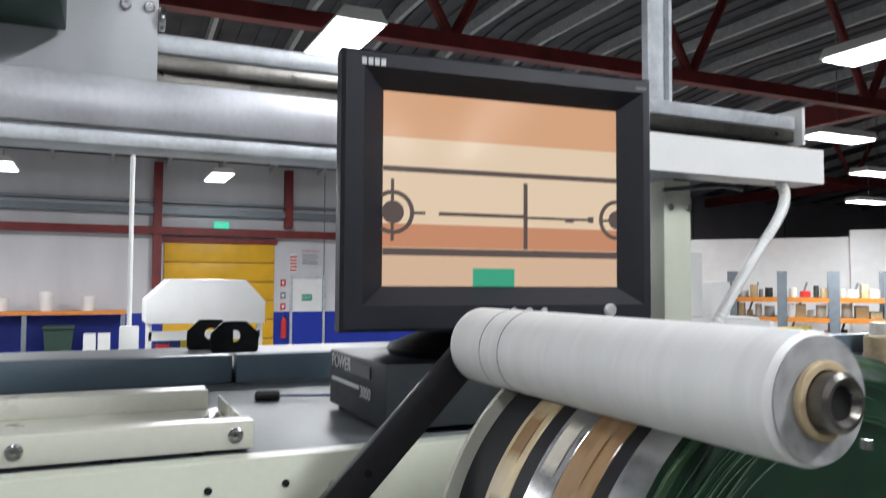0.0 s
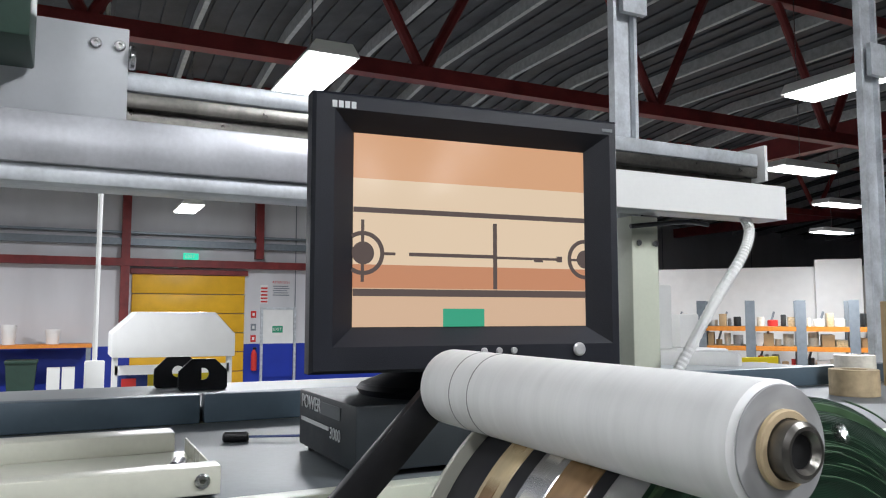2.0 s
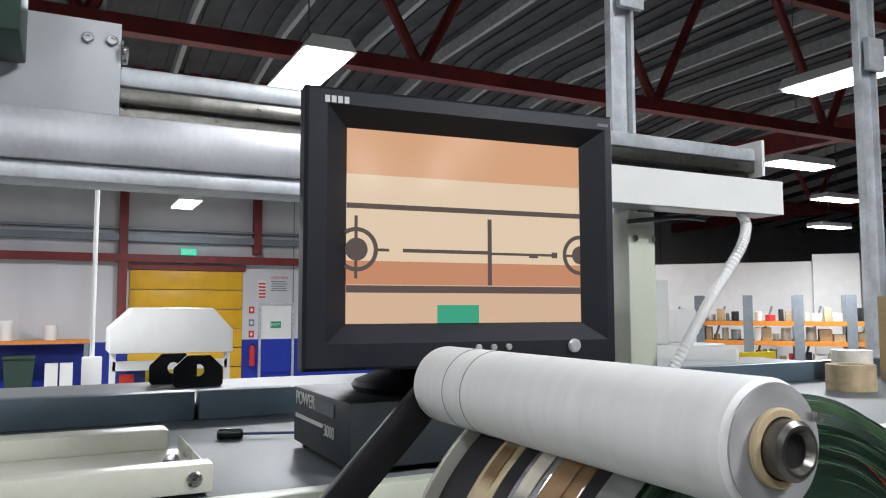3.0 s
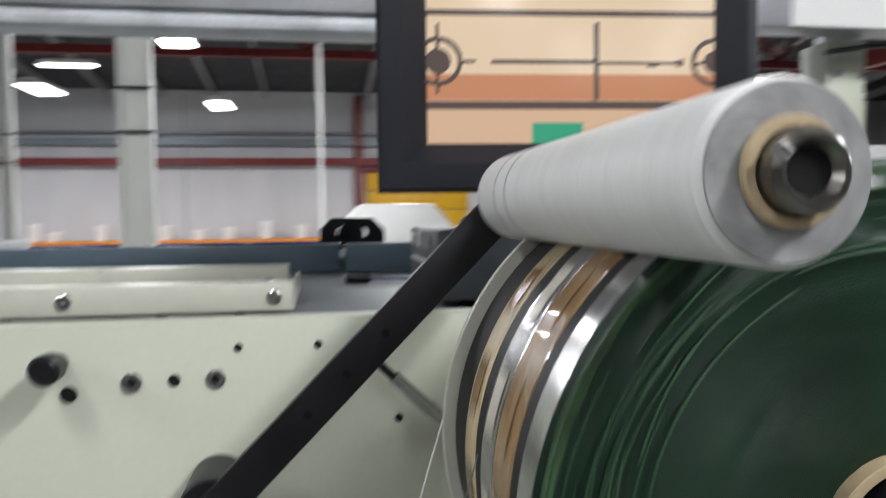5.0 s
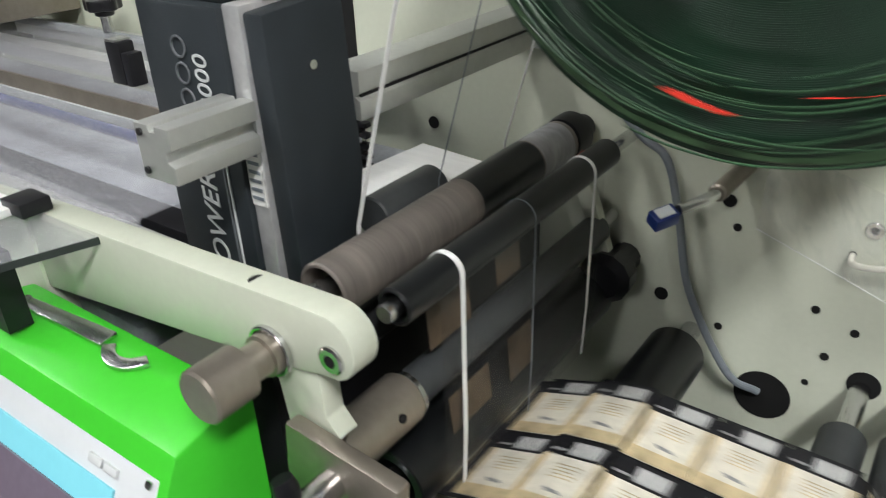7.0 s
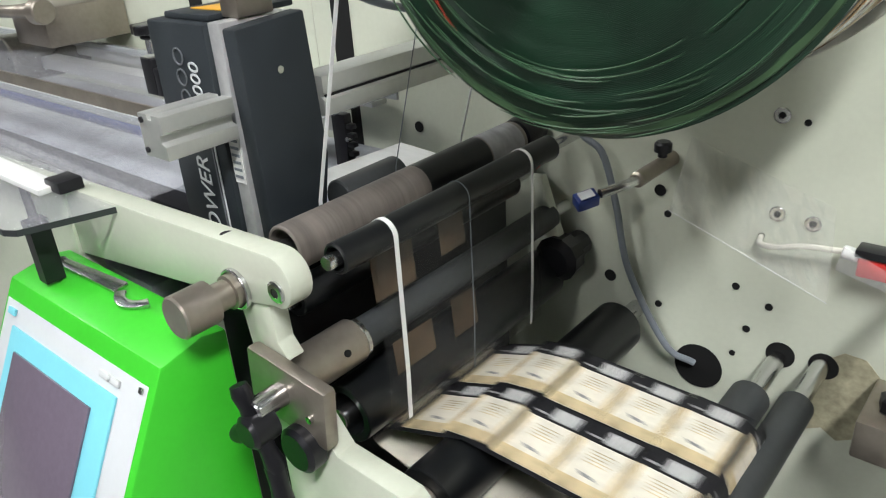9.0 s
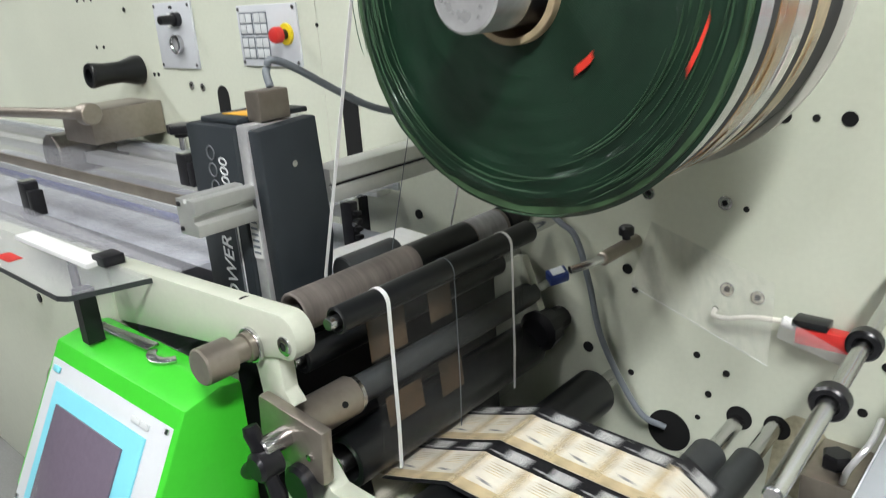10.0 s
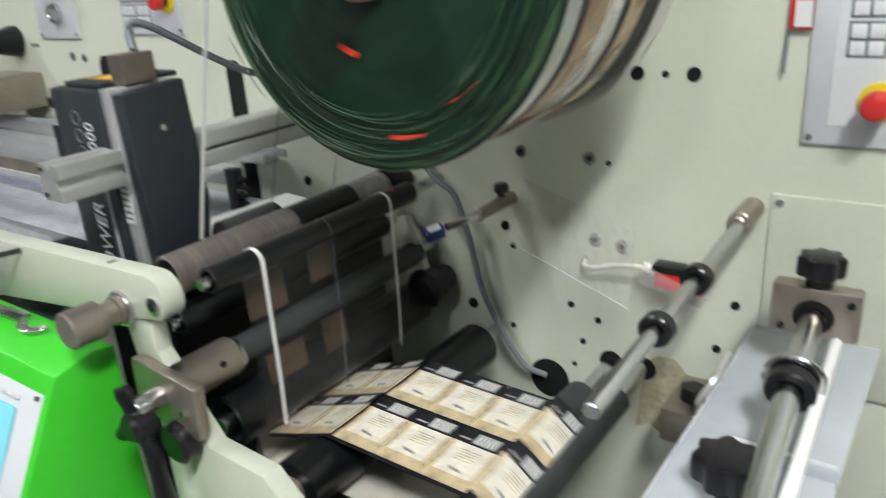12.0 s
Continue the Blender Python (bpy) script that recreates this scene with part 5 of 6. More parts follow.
    film("display", 0.052, 0.226, 0.062, 0.25, 0.0064, LCD, "dark purple grey display")
    film("maker_mark", 0.012, 0.030, 0.020, 0.028, 0.0032, CYAN)
    for k in range(2):
        film("type_mark", 0.225 + 0.02 * k, 0.242 + 0.02 * k, 0.022, 0.029, 0.0032, LEGEND)
    for u, v in ((0.298, 0.018), (0.298, 0.2), (0.008, 0.2)):
        film("corner_screw", u - 0.003, u + 0.003, v - 0.003, v + 0.003, 0.0032, STEEL)
    # hook spanner on the housing
    s = thing("hook_spanner", 0.55, -0.58, 1.128, "bright steel hook spanner lying on the green housing", "spanner")
    ms = Matrix.Translation((0.43, -0.575, 1.0895)) @ Matrix.Rotation(radians(3), 4, "Z") @ Matrix.Rotation(radians(8), 4, "X")
    bm = prism([(-0.07, -0.006), (0.055, -0.009), (0.055, 0.009), (-0.07, 0.006)], 0, 0.005, 0.001, "xy")
    hook = prism(arc(0.085, 0.012, 0.034, 215, 330, 12) + arc(0.085, 0.012, 0.022, 330, 215, 12), 0, 0.005, 0.001, "xy")
    bm = merge(bm, hook, cyl((-0.07, 0, 0), (-0.07, 0, 0.005), 0.007, seg=20))
    bmesh.ops.transform(bm, verts=bm.verts, matrix=ms)
    part("spanner_body", bm, STEEL, s)


def nip_rollers():
    out = []
    r1 = roller("worn_roller", 0.644, 1.138, 0.026, -0.470, -0.070, WORN, "worn brown steel roller with dark bands", 0.8, 0.010)
    part("dark_band", tube((0.644, -0.27, 1.138), (0.644, -0.15, 1.138), 0.0262, 0.02, 0.0004, 44), RUBBER, r1)
    part("pale_band", tube((0.644, -0.148, 1.138), (0.644, -0.078, 1.138), 0.0262, 0.02, 0.0004, 44), PAPEREDGE, r1)
    part("spring_core", lathe((0.644, -0.490, 1.138), (0, 1, 0), [(0, 0.012), (0.006, 0.012), (0.007, 0.009), (0.012, 0.009), (0.013, 0.012), (0.02, 0.012)], 28), STEEL, r1)
    part("end_hub", lathe((0.644, -0.066, 1.138), (0, 1, 0), [(0, 0.012), (0.001, 0.026), (0.014, 0.028), (0.030, 0.028), (0.031, 0.016), (0.06, 0.016)], 36), KNOB, r1, "black bearing hub at the plate end")
    r2 = roller("guide_roller", 0.712, 1.143, 0.0165, -0.463, -0.085, RUBBER, "black rubber guide roller", 0.7)
    part("red_dot", cyl((0.7275, -0.13, 1.146), (0.7288, -0.13, 1.146), 0.003, seg=12), RED, r2)
    r3 = roller("guide_roller", 0.690, 1.028, 0.0185, -0.45, -0.05, GREYROLL, "dark grey guide roller in a clamp sleeve", 0.5)
    r4 = roller("guide_roller", 0.630, 1.070, 0.020, -0.46, -0.06, RUBBER, "black guide roller behind the nip", 0.6)
    r5 = roller("nip_roller", 0.686, 0.940, 0.036, -0.455, -0.06, RUBBER, "large black rubber nip roller", 0.7, 0.012)
    r6 = roller("nip_roller", 0.808, 0.893, 0.036, -0.465, -0.06, RUBBER, "large black roller under the label web", 0.45, 0.012)
    part("bearing", lathe((0.808, -0.470, 0.893), (0, 1, 0), [(0, 0.018), (0.004, 0.018), (0.005, 0.012), (0.01, 0.012)], 28), BRONZE, r6)
    ra = roller("idler_roller", 1.006, 0.882, 0.024, -0.47, -0.10, GREYROLL, "grey idler roller on a bright shaft", 0.5, 0.011)
    rb = roller("idler_roller", 1.058, 0.893, 0.020, -0.50, -0.10, GREYROLL, "dark grey idler roller on a bright shaft", 0.5, 0.011)
    k = thing("lobed_knob", 0.715, -0.06, 0.98, "black lobed clamp knob near the plate", "knob")
    part("knob", lathe((0.712, -0.001, 0.972), (0, -1, 0), [(0, 0.02), (0.03, 0.022), (0.04, 0.032), (0.066, 0.034), (0.076, 0.024)], 12), KNOB, k)
    b = thing("support_bracket", 0.72, -0.03, 1.05, "cream bracket strip leaning on the plate", "bracket")
    part("strip", prism([(0.662, 1.085), (0.682, 1.089), (0.712, 1.003), (0.693, 0.997)], -0.06, -0.045, 0.001), CREAM, b)
    d = thing("dark_well", 0.7, -0.3, 0.6, "dark steel tray below the nip rollers", "tray")
    part("tray", box(0.45, 1.15, -0.50, -0.03, 0.60, 0.62), BLACK, d)
    part("back_board", box(0.55, 0.60, -0.50, -0.03, 0.62, 1.08), BLACK, d)
    w = thing("paper_sheet", 0.56, -0.2, 1.13, "white paper web lying behind the worn roller", "paper")
    part("sheet", prism([(0.46, -0.33), (0.632, -0.29), (0.635, -0.14), (0.48, -0.12)], 1.120, 1.122, flat="xy"), PAPER, w)
    bg = thing("grey_idler", 0.6, -0.25, 1.12, "dark grey idler roller beside the paper", "roller")
    part("sleeve", cyl((0.585, -0.34, 1.135), (0.585, -0.24, 1.135), 0.022, 0.002), GREYROLL, bg)
    return (r1, 0.026), (r2, 0.0165), (r5, 0.036), (r6, 0.036), (ra, 0.024), (rb, 0.020)


def strips():
    """Waste strips and clear web that run up to the large roll."""
    cx, cz, R = 0.931, 1.488, 0.208
    for y, wd, mt in ((-0.395, 0.006, PAPER), (-0.275, 0.0012, GREYCABLE), (-0.150, 0.0045, PAPER)):
        s = thing("waste_strip", 0.72, y, 0.92, "narrow white waste strip running over the rollers to the roll", "strip", "waste strips")
        line = [(0.725, y, 0.914), (0.728, y, 0.98), (0.7292, y, 1.14)]
        line += [(0.712 + 0.0172 * math.cos(radians(a)), y, 1.143 + 0.0172 * math.sin(radians(a))) for a in range(0, 140, 12)]
        line += [(0.689, y, 1.142), (0.675, y, 1.125)]
        part("strip", ribbon(line, (0, wd, 0), 0.0008), mt, s)
        line = [(0.640, y, 1.111)] + [(0.644 + 0.0268 * math.cos(radians(a)), y, 1.138 + 0.0268 * math.sin(radians(a))) for a in range(255, 165, -12)]
        line += [(0.619, y, 1.16), (cx - R * 0.995, y, cz + 0.02)]
        part("upper_strip", ribbon(line, (0, wd * 0.8, 0), 0.0008), mt, s)
    f = thing("clear_web", 0.72, -0.27, 0.92, "clear film web hanging between the rollers with brown print", "film")
    part("film", ribbon([(0.7245, -0.275, 0.914), (0.7272, -0.275, 0.98), (0.7285, -0.275, 1.14)], (0, 0.30, 0), 0.0004), CLEARFILM, f)
    for k, (y, z, h) in enumerate(((-0.37, 1.06, 0.06), (-0.27, 1.07, 0.055), (-0.37, 0.975, 0.04), (-0.28, 0.97, 0.05))):
        x = 0.7195 - 0.022 * (k < 2)
        part("printed_patch", ribbon([(x, y, z), (x - 0.004, y, z + h)], (0, 0.065 - 0.02 * (k % 2), 0), 0.0005), DARKBROWN, f)


LOOP_Z, LOOP_R = 0.892, 0.040
# the web's round: out of the nip, up to the ridge, level to the last idler, down and back below
LOOP = [(0.700, 0.899), (0.760, 0.919), (0.812, 0.938), (1.020, 0.9325)]
LOOP += [(1.020 + LOOP_R * math.sin(radians(a)), LOOP_Z + LOOP_R * math.cos(radians(a))) for a in range(15, 181, 15)]
LOOP += [(0.700, 0.852)] + [(0.700 - 0.0235 * math.sin(radians(a)), 0.8755 - 0.0235 * math.cos(radians(a))) for a in range(30, 151, 30)]
LOOP_STEPS = [math.dist(a, b) for a, b in zip(LOOP, LOOP[1:] + LOOP[:1])]
LOOP_LENGTH = sum(LOOP_STEPS)


def loop_point(s):
    s %= LOOP_LENGTH
    for k, step in enumerate(LOOP_STEPS):
        if s <= step:
            a, b = LOOP[k], LOOP[(k + 1) % len(LOOP)]
            return a[0] + (b[0] - a[0]) * s / step, a[1] + (b[1] - a[1]) * s / step
        s -= step
    return LOOP[0]


def loop_pose(s):
    """Place and slope of a label whose middle has gone s along the web's round."""
    x, z = loop_point(s)
    (xa, za), (xb, zb) = loop_point(s - 0.02), loop_point(s + 0.02)
    return x, z, math.degrees(math.atan2(za - zb, xb - xa))


def label_web():
    w = thing("label_web", 0.9, -0.3, 0.8, "black backing web under two lanes of printed labels", "web")
    line = [(x, 0, z - 0.0035) for x, z in LOOP[:14]]
    part("backing", ribbon([(x, -0.305, z) for x, _, z in line], (0, 0.208, 0), 0.0008), INK, w)
    pitch = LOOP_LENGTH / 13
    made = []
    base = None
    for lane, y in enumerate((-0.355, -0.250)):
        for k in range(13):
            if base is None:
                base = thing("printed_label", 0, 0, 0, "cream and gold printed label with barcode on the moving web", "label", "labels on the web")
                L = pitch - 0.0015
                part("ground", box(-L / 2, L / 2, -0.051, 0.022, -0.0003, 0.0003), CREAMPRINT, base)
                part("gold_edge", box(-L / 2, L / 2, -0.051, -0.034, 0.00031, 0.0006), GOLD, base)
                part("dark_head", box(-L / 2, L / 2, 0.0222, 0.051, -0.0003, 0.0003), INK, base)
                part("barcode", box(-L * 0.14, L * 0.36, 0.0255, 0.0455, 0.00035, 0.0007), PAPEREDGE, base, "grey barcode field")
                for j in range(6):
                    part("bar", box(-L * 0.10 + j * L * 0.075, -L * 0.075 + j * L * 0.075, 0.0275, 0.0435, 0.00072, 0.0009), WHITESIGN, base)
                for sgn in (-1, 1):
                    part("gold_end", box(sgn * L * 0.49, sgn * L * 0.40, -0.0338, 0.022, 0.00031, 0.0006), GOLD, base)
                for j in range(5):
                    part("text_line", box(-L * (0.20 - 0.03 * (j % 2)), L * (0.22 - 0.05 * (j % 3)), 0.010 - 0.0045 * j, 0.0111 - 0.0045 * j, 0.00035, 0.0006), GOLD, base)
                part("head_text", box(-L * 0.44, -L * 0.20, 0.029, 0.032, 0.00035, 0.0006), PAPEREDGE, base)
                part("emblem", prism([(-L * 0.16, -0.022), (L * 0.10, -0.024), (L * 0.18, -0.028), (-L * 0.08, -0.027)], 0.00035, 0.0006, 0, "xy"), PAPEREDGE, base)
                ob = base
            else:
                ob = copy_thing(base, pose(0, 0, 0))
            made.append((ob, y, k * pitch))
    return made


def right_side():
    r = thing("collared_rod", 1.21, -0.25, 1.16, "bright steel rod with two black collars on the press plate", "rod")
    part("rod", cyl((1.208, -0.512, 1.160), (1.192, -0.03, 1.158), 0.0072, 0.0015, 28), STEEL, r)
    part("socket", lathe((1.191, 0, 1.158), (0, -1, 0), [(0, 0.0135), (0.062, 0.0135), (0.064, 0.0115), (0.074, 0.0115), (0.076, 0.009)], 36), BRONZE, r)
    for y, x in ((-0.365, 1.2032), (-0.245, 1.1992)):
        part("collar", tube((x, y - 0.008, 1.159), (x, y + 0.008, 1.159), 0.0155, 0.0073, 0.002, 32), KNOB, r)
    g = thing("red_plug", 1.07, -0.02, 1.03, "red and black cable plug taped to the plate", "plug")
    part("body", box(1.07, 1.137, -0.028, -0.006, 1.010, 1.034, 0.003, None), RED, g)
    part("black_band", box(1.066, 1.108, -0.030, -0.004, 1.0342, 1.044, 0.002), KNOB, g)
    part("boot", cyl((1.052, -0.02, 1.034), (1.07, -0.02, 1.032), 0.008, 0.002, 16), WHITE, g)
    part("end_screw", cyl((1.135, -0.018, 1.02), (1.135, -0.028, 1.02), 0.006, seg=14), STEEL, g)
    part("tape", prism([(1.05, 1.015), (1.135, 0.995), (1.145, 1.01), (1.055, 1.045)], -0.0325, -0.032), TAPE, g)
    moved(g, 0.008, 0, 0.026)
    c = thing("white_cable", 1.0, -0.01, 1.03, "thin white cable from a hole to the red plug", "cable")
    part("cable", hose([(0.965, 0, 1.047), (0.968, -0.012, 1.042), (0.99, -0.018, 1.045), (1.02, -0.02, 1.055), (1.063, -0.02, 1.060)], 0.0035), WHITECABLE, c)
    n = thing("sensor_nozzle", 0.83, -0.1, 1.1, "small blue air sensor with a bright joint on a peg", "sensor")
    part("peg", cyl((0.845, -0.002, 1.128), (0.838, -0.09, 1.124), 0.010, 0.002, 20), BRONZE, n)
    part("peg_knob", lathe((0.843, -0.03, 1.137), (0, 0, 1), [(0, 0.006), (0.006, 0.006), (0.007, 0.011), (0.017, 0.011), (0.02, 0.008)], 20), KNOB, n)
    part("joint", hose([(0.838, -0.09, 1.124), (0.83, -0.11, 1.122), (0.815, -0.135, 1.118)], 0.006), STEEL, n)
    part("sensor", box(-0.009, 0.009, -0.014, 0.014, -0.008, 0.008, 0.002, pose(0.806, -0.152, 1.114, 10, 20, -30)), BLUE, n, "dark blue sensor body")
    part("sensor_top", box(-0.006, 0.006, -0.009, 0.009, 0.0081, 0.0095, 0, pose(0.806, -0.152, 1.114, 10, 20, -30)), HMIWHITE, n)
    # second rod with knobs and a clear guard
    s = thing("clamp_rod", 1.29, -0.25, 1.05, "bright steel rod in a square clamp with black lobed knobs", "rod")
    part("rod", cyl((1.310, -0.52, 1.022), (1.283, -0.002, 1.094), 0.0125, 0.002, 28), STEEL, s)
    part("rod", cyl((1.330, -0.50, 1.036), (1.312, -0.03, 1.056), 0.0065, 0.001, 20), WHITE, s, "white plastic rod")
    part("clamp", box(1.244, 1.334, -0.112, -0.088, 1.054, 1.112, 0.003), BRONZE, s)
    part("bore", tube((1.289, -0.1145, 1.0785), (1.289, -0.1122, 1.0788), 0.021, 0.0128, 0.0005, 32), SHADOWBLACK, s)
    part("clamp_screw", cyl((1.257, -0.112, 1.062), (1.257, -0.115, 1.062), 0.004, seg=12), KNOB, s)
    part("clamp_screw", cyl((1.325, -0.112, 1.100), (1.325, -0.115, 1.100), 0.004, seg=12), KNOB, s)
    part("knob_neck", cyl((1.289, -0.10, 1.112), (1.289, -0.10, 1.124), 0.014, 0.002, 20), KNOB, s)
    part("clamp_knob", lobed(1.289, -0.10, 1.124, 1.148, 0.025), KNOB, s)
    part("ring", tube((1.2955, -0.232, 1.0622), (1.2950, -0.224, 1.0633), 0.030, 0.0128, 0.002, 32), STEEL, s)
    part("ring", tube((1.2962, -0.252, 1.0594), (1.2956, -0.234, 1.0619), 0.024, 0.0128, 0.002, 32), KNOB, s)
    k = thing("lobed_knob", 1.268, -0.352, 1.003, "large black lobed knob standing on the clear guard", "knob")
    part("neck", cyl((1.268, -0.352, 1.0023), (1.268, -0.352, 1.016), 0.015, 0.002, 20), KNOB, k)
    part("knob", lobed(1.268, -0.352, 1.016, 1.044, 0.031), KNOB, k)
    g = thing("clear_guard", 1.27, -0.27, 0.98, "scratched clear plastic guard sheet under the rod", "guard")
    part("sheet", box(1.209, 1.352, -0.44, -0.004, 0.998, 1.002, 0.0008), GUARD, g)
    part("cut_edge", box(1.2072, 1.2088, -0.44, -0.004, 0.9985, 1.0015), HMIWHITE, g, "frosted cut edge")
    part("cross_rib", box(1.255, 1.352, -0.292, -0.284, 1.0022, 1.016, 0.001, None), GUARD, g, "clear cross rib")
    # opaque pale strip paints the glint along the rib's top edge
    part("rib_glint", box(1.257, 1.350, -0.291, -0.285, 1.0162, 1.0172), HMIWHITE, g, "cut edge of the rib with its glint painted white")
    b = thing("steel_bracket", 1.17, -0.05, 0.85, "oily steel bracket block with a dark bolt", "bracket")
    part("block", box(1.12, 1.18, -0.10, -0.001, 0.85, 0.90, 0.003), BRONZE, b)
    part("bolt", cyl((1.15, -0.06, 0.90), (1.15, -0.06, 0.92), 0.018, 0.003, 6), KNOB, b)
    part("tube", hose([(1.165, -0.09, 0.90), (1.175, -0.12, 0.94), (1.19, -0.10, 0.97), (1.19, -0.05, 0.975)], 0.004), BRUSHED, b)


def loose_film():
    """A limp clear strip that leans from the plate towards the rollers."""
    f = thing("loose_film", 0.97, -0.05, 1.0, "limp glossy clear film strip leaning on the press plate", "film")
    bm = bmesh.new()
    rows = []
    for i in range(15):
        u = i / 14
        a, b = Vector((0.868 + 0.175 * u, -0.004, 1.160 - 0.058 * u)), Vector((0.882 + 0.185 * u, -0.088, 1.094 - 0.067 * u))
        rows.append([bm.verts.new(a.lerp(b, k / 6) + Vector((0, -0.004 * math.sin(5 * u + 1.3 * k / 6) * math.sin(math.pi * k / 6), 0))) for k in range(7)])
    for p, q in zip(rows, rows[1:]):
        for k in range(6):
            bm.faces.new((p[k], p[k + 1], q[k + 1], q[k]))
    bmesh.ops.solidify(bm, geom=bm.faces[:], thickness=0.0003)
    part("strip", bm, GLOSSFILM, f)
    part("cut_edge", hose([(0.882, -0.088, 1.094), (0.944, -0.088, 1.0717), (1.005, -0.088, 1.0493), (1.067, -0.088, 1.027)], 0.0004, 6, 4), HMIWHITE, f, "cut edge of the rib with its glint painted white of the film")


def left_bed():
    """The flat bed to the left, with rods, clear covers and clips."""
    b = thing("print_bed", -0.4, -0.27, 0.9, "grey steel bed with clear cover strips between the side plates", "machine")
    part("bed", box(-1.6, 0.43, -0.515, -0.001, 1.02, 1.05, 0.003), BEDSTEEL, b)
    part("front_bar", box(-1.6, 0.46, -0.40, -0.36, 1.052, 1.085, 0.003), BLACK, b)
    part("blue_bar", cyl((-1.6, -0.30, 1.13), (0.40, -0.30, 1.13), 0.012, 0.002, 20), BLUE, b, "blue steel bar")
    part("back_bar", box(-1.6, 0.36, -0.14, -0.10, 1.125, 1.152, 0.003), ALU, b)
    part("rear_bar", box(-1.6, 0.36, -0.055, -0.02, 1.140, 1.168, 0.003), ALU, b)
    part("white_bar", box(-1.6, 0.44, -0.47, -0.43, 1.075, 1.10, 0.003), ALU, b)
    part("black_roller", cyl((0.30, -0.48, 1.09), (0.60, -0.48, 1.09), 0.02, 0.002), RUBBER, b)
    for y0, y1, z in ((-0.30, -0.06, 1.172), (-0.49, -0.31, 1.15)):
        c = thing("clear_cover", -0.6, (y0 + y1) / 2, z, "scratched clear plastic cover over the bed", "cover", "clear covers")
        part("sheet", box(-1.6, 0.42, y0, y1, z, z + 0.004, 0.001), ACRYLIC, c)
        part("front_lip", box(-1.6, 0.42, y0 - 0.006, y0 - 0.0005, z - 0.022, z + 0.004, 0.001), BRONZE if y0 > -0.4 else ACRYLIC, c)
        part("hinge_bar", box(-1.6, 0.42, y1 + 0.0005, y1 + 0.006, z - 0.01, z + 0.004, 0.001), TABLETOP, c)
    for x in (-0.02, 0.04):
        b2 = thing("bed_bolt", x, -0.44, 1.10, "small bright bolt on the bed bar", "bolt", "bed bolts")
        part("bolt", cyl((x, -0.45, 1.10), (x, -0.45, 1.108), 0.008, 0.002, 16), STEEL, b2)
    for x, y, z in ((0.067, -0.25, 1.1765), (-0.10, -0.47, 1.155)):
        c = thing("black_clip", x, y, z, "black square clip block standing on the bed", "clip", "black clips")
        part("body", box(x - 0.016, x + 0.016, y - 0.012, y + 0.012, z, z + 0.058, 0.002), BLACK, c)
        part("jaw", box(x + 0.017, x + 0.032, y - 0.012, y + 0.012, z, z + 0.045, 0.002), BLACK, c)
        part("tip", box(x - 0.012, x + 0.01, y - 0.0125, y + 0.0125, z + 0.0582, z + 0.061), STEEL, c)
    r = thing("handle_rod", -0.5, -0.15, 1.28, "brown steel tie rod with a round cap end", "rod")
    part("rod", cyl((-1.5, -0.20, 1.262), (-0.32, -0.12, 1.30), 0.013, 0.001, 24), BRONZE, r)
    part("cap", cyl((-0.335, -0.121, 1.2995), (-0.30, -0.119, 1.3008), 0.025, 0.003, 32), BRONZE, r)
    part("block", box(-0.52, -0.36, -0.10, 0.083, 1.22, 1.30, 0.004), BRONZE, r)
    moved(r, -0.088, -0.085, -0.027)
    d = thing("ink_drum", -0.62, -0.1, 1.15, "dull grey drum half hidden behind the rod", "drum")
    part("drum", cyl((-0.60, -0.20, 1.19), (-0.60, -0.02, 1.19), 0.055, 0.004, 40), DARKSTEEL, d)
    moved(d, -0.08, 0, -0.04)
    k = thing("star_knob", -0.27, -0.072, 1.169, "black lobed wing knob on a steel stud", "knob")
    part("stud", cyl((-0.265, -0.065, 1.1765), (-0.265, -0.065, 1.206), 0.009, seg=16), STEEL, k)
    part("collar", cyl((-0.265, -0.065, 1.206), (-0.265, -0.065, 1.216), 0.017, 0.002, 20), KNOB, k)
    part("wing", lobed(-0.265, -0.065, 1.216, 1.236, 0.034, 5), KNOB, k)
    t = thing("toothed_rack", 0.40, -0.155, 1.0502, "black toothed rack strip standing on the bed", "rack")
    part("strip", box(0.385, 0.412, -0.165, -0.150, 1.0502, 1.165, 0.001), BLACK, t)
    for k in range(7):
        part("tooth", box(0.4122, 0.424, -0.163, -0.152, 1.060 + 0.014 * k, 1.067 + 0.014 * k, 0.001), BLACK, t)
    for z in (1.09, 1.13):
        part("screw", cyl((0.418, -0.163, z + 0.0), (0.418, -0.168, z), 0.004, seg=12), STEEL, t)
    s = thing("acrylic_shelf", 0.25, -0.6, 1.19, "thick clear acrylic shelf corner over the green terminal", "shelf")
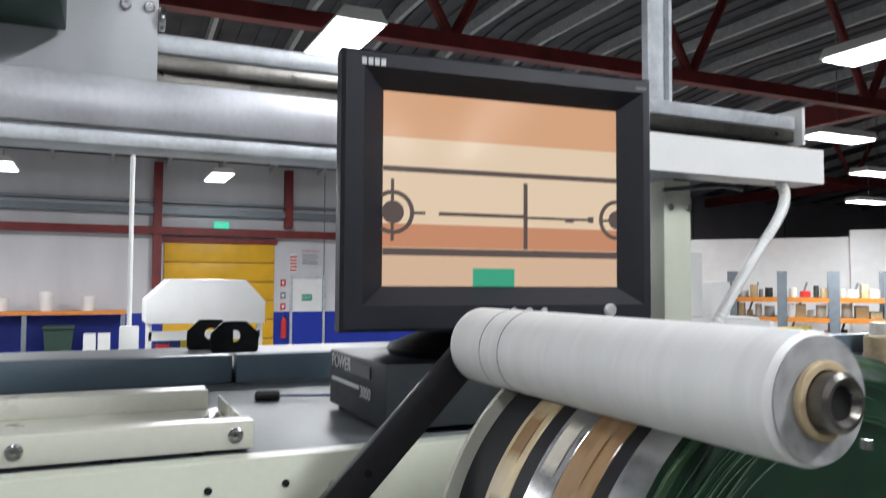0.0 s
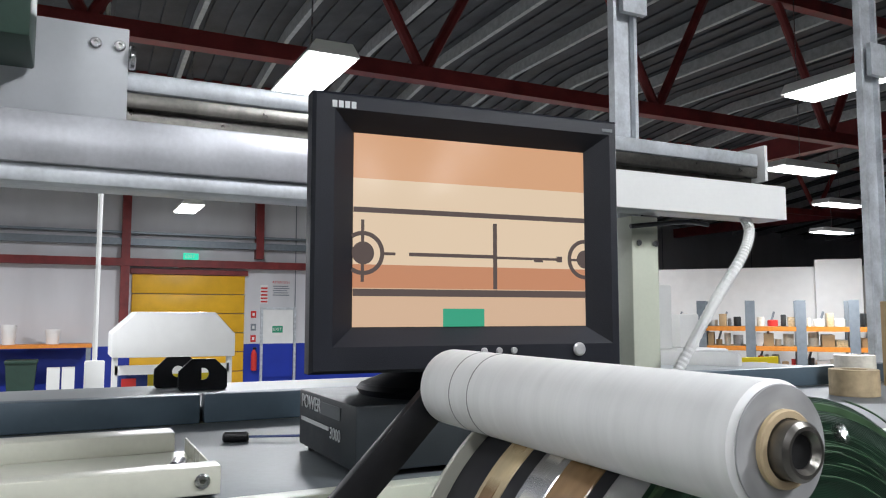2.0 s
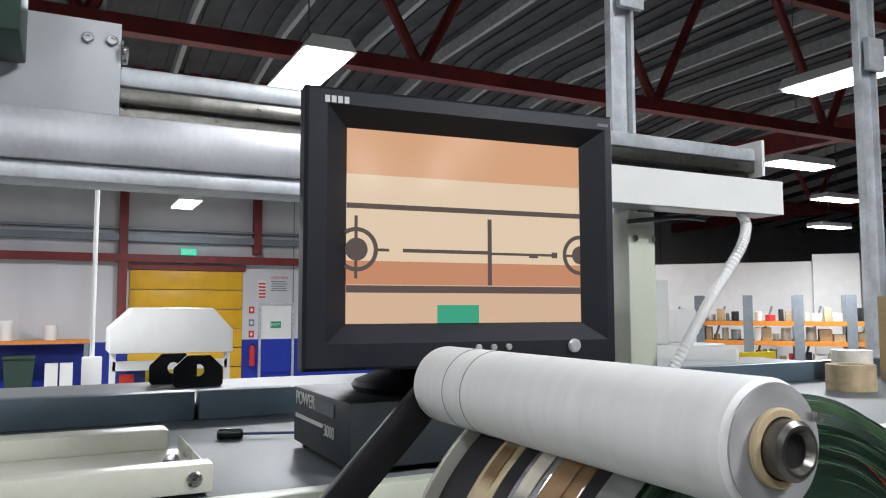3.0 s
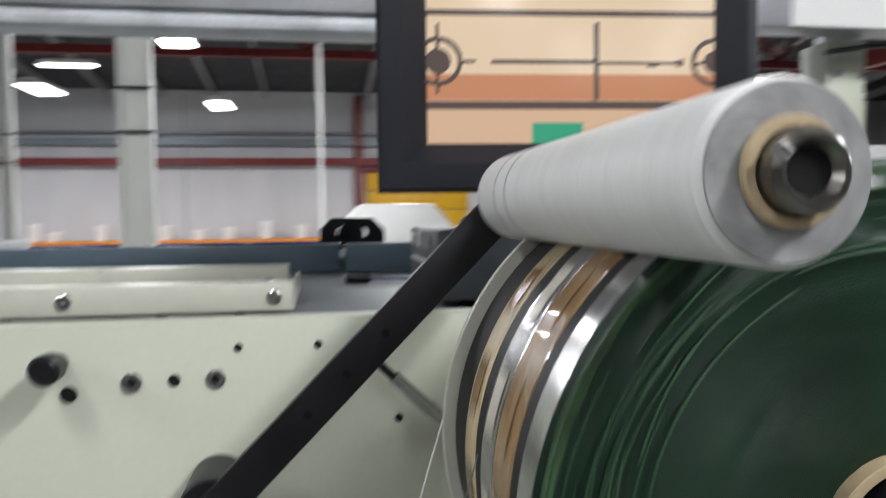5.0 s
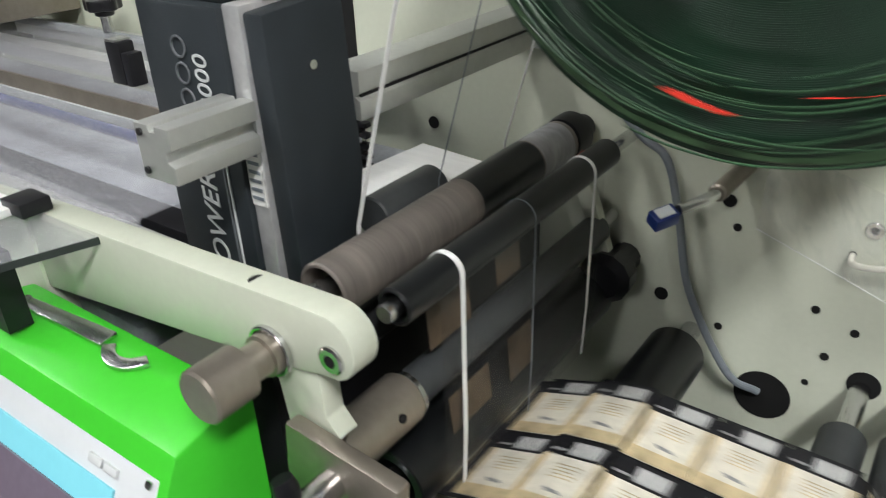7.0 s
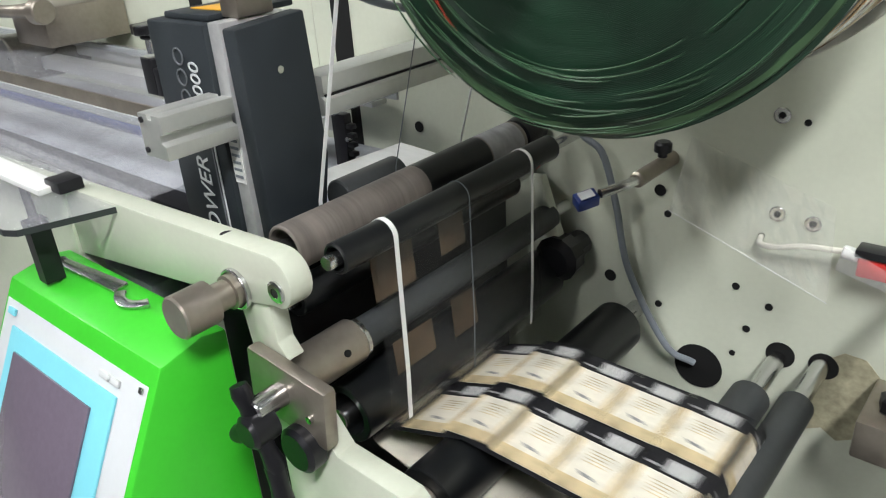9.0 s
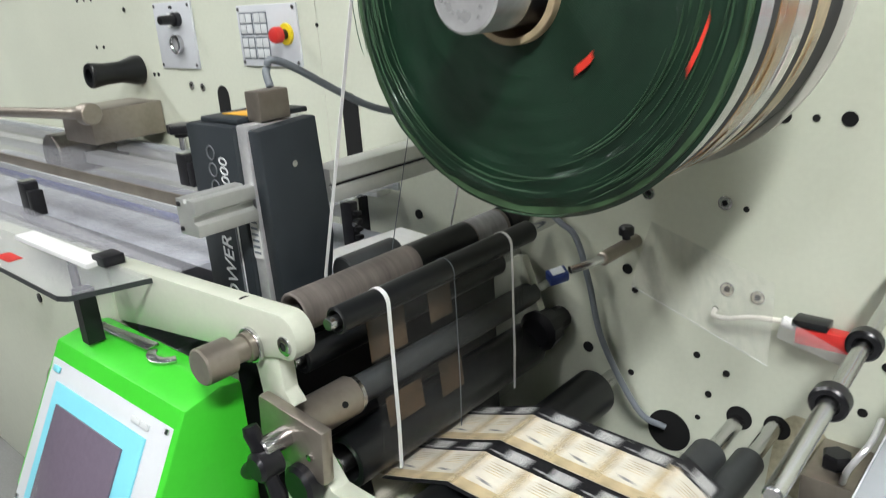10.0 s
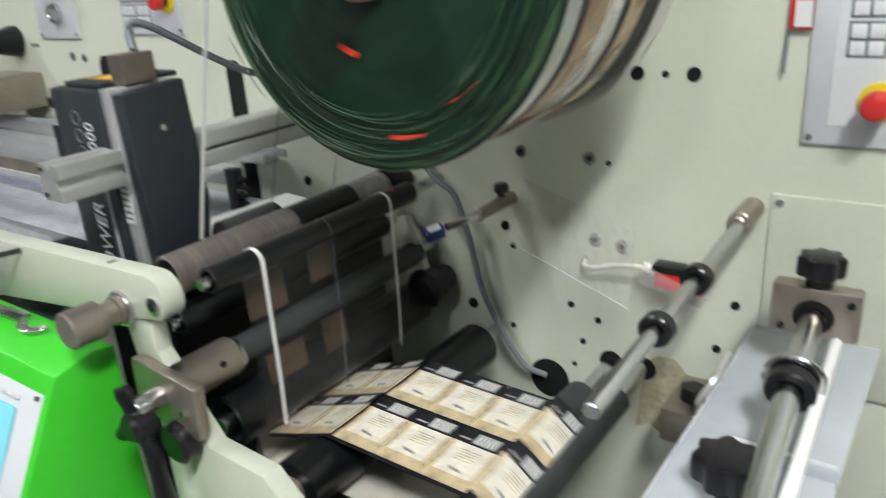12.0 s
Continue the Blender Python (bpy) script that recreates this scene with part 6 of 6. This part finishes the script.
    part("sheet", prism([(-0.8, -0.625), (0.406, -0.640), (0.420, -0.632), (0.454, -0.535), (0.454, -0.50), (-0.8, -0.46)], 1.161, 1.168, 0.001, "xy"), ACRYLIC, s)
    part("front_edge", prism([(-0.8, -0.6265), (0.406, -0.6415), (0.406, -0.6405), (-0.8, -0.6255)], 1.161, 1.168, 0, "xy"), GREYROLL, s, "dark cut edge")
    part("side_edge", prism([(0.4065, -0.6415), (0.4215, -0.6335), (0.4555, -0.535), (0.4543, -0.535), (0.4205, -0.6325), (0.4065, -0.6405)], 1.161, 1.168, 0, "xy"), GREYROLL, s, "dark cut edge")
    part("post", box(0.375, 0.393, -0.612, -0.590, 1.086, 1.160), BLACK, s)
    part("clip", box(0.33, 0.365, -0.56, -0.53, 1.1685, 1.183, 0.002), BLACK, s)
    part("white_edge", box(0.10, 0.345, -0.575, -0.545, 1.1685, 1.176, 0.001), WHITE, s)
    part("red_label", box(0.16, 0.21, -0.625, -0.605, 1.1685, 1.1692), RED, s)


hall()
lamps()
racks()
far_left()
press_frame()
overhead()
monitor()
panels()
scope()
arm_and_hmi()
ROLLERS = nip_rollers()
strips()
left_bed()
loose_film()
right_side()
WASTE = main_roll()
RIDER = rider()
LABELS = label_web()

SPEED = 0.75  # metres of web a second


def spin(ob, x, y, z, r, sense):
    """Turns a roller about its axis at the web's speed."""
    turn = math.degrees(SPEED / r) * sense
    steps = max(2, math.ceil(abs(turn) * 12.0 / 60))
    walk(ob, [(12.0 * k / steps, pose(x, y, z, 0, turn * 12.0 * k / steps, 0)) for k in range(steps + 1)])


def motions():
    spin(WASTE, 0.931, -0.40, 1.488, 0.203, 1)
    spin(RIDER, 0.802, -0.3, 1.682, 0.038, -1)
    for ob, r in ROLLERS:
        o = ORIGIN[ob.name]
        spin(ob, o.x, o.y, o.z, r, 1)
    for ob, y, s0 in LABELS:
        rows = []
        for k in range(361):
            t = k / 30
            x, z, a = loop_pose(s0 + SPEED * t)
            rows.append((t, pose(x, y, z, 0, a, 0)))
        walk(ob, rows)


motions()
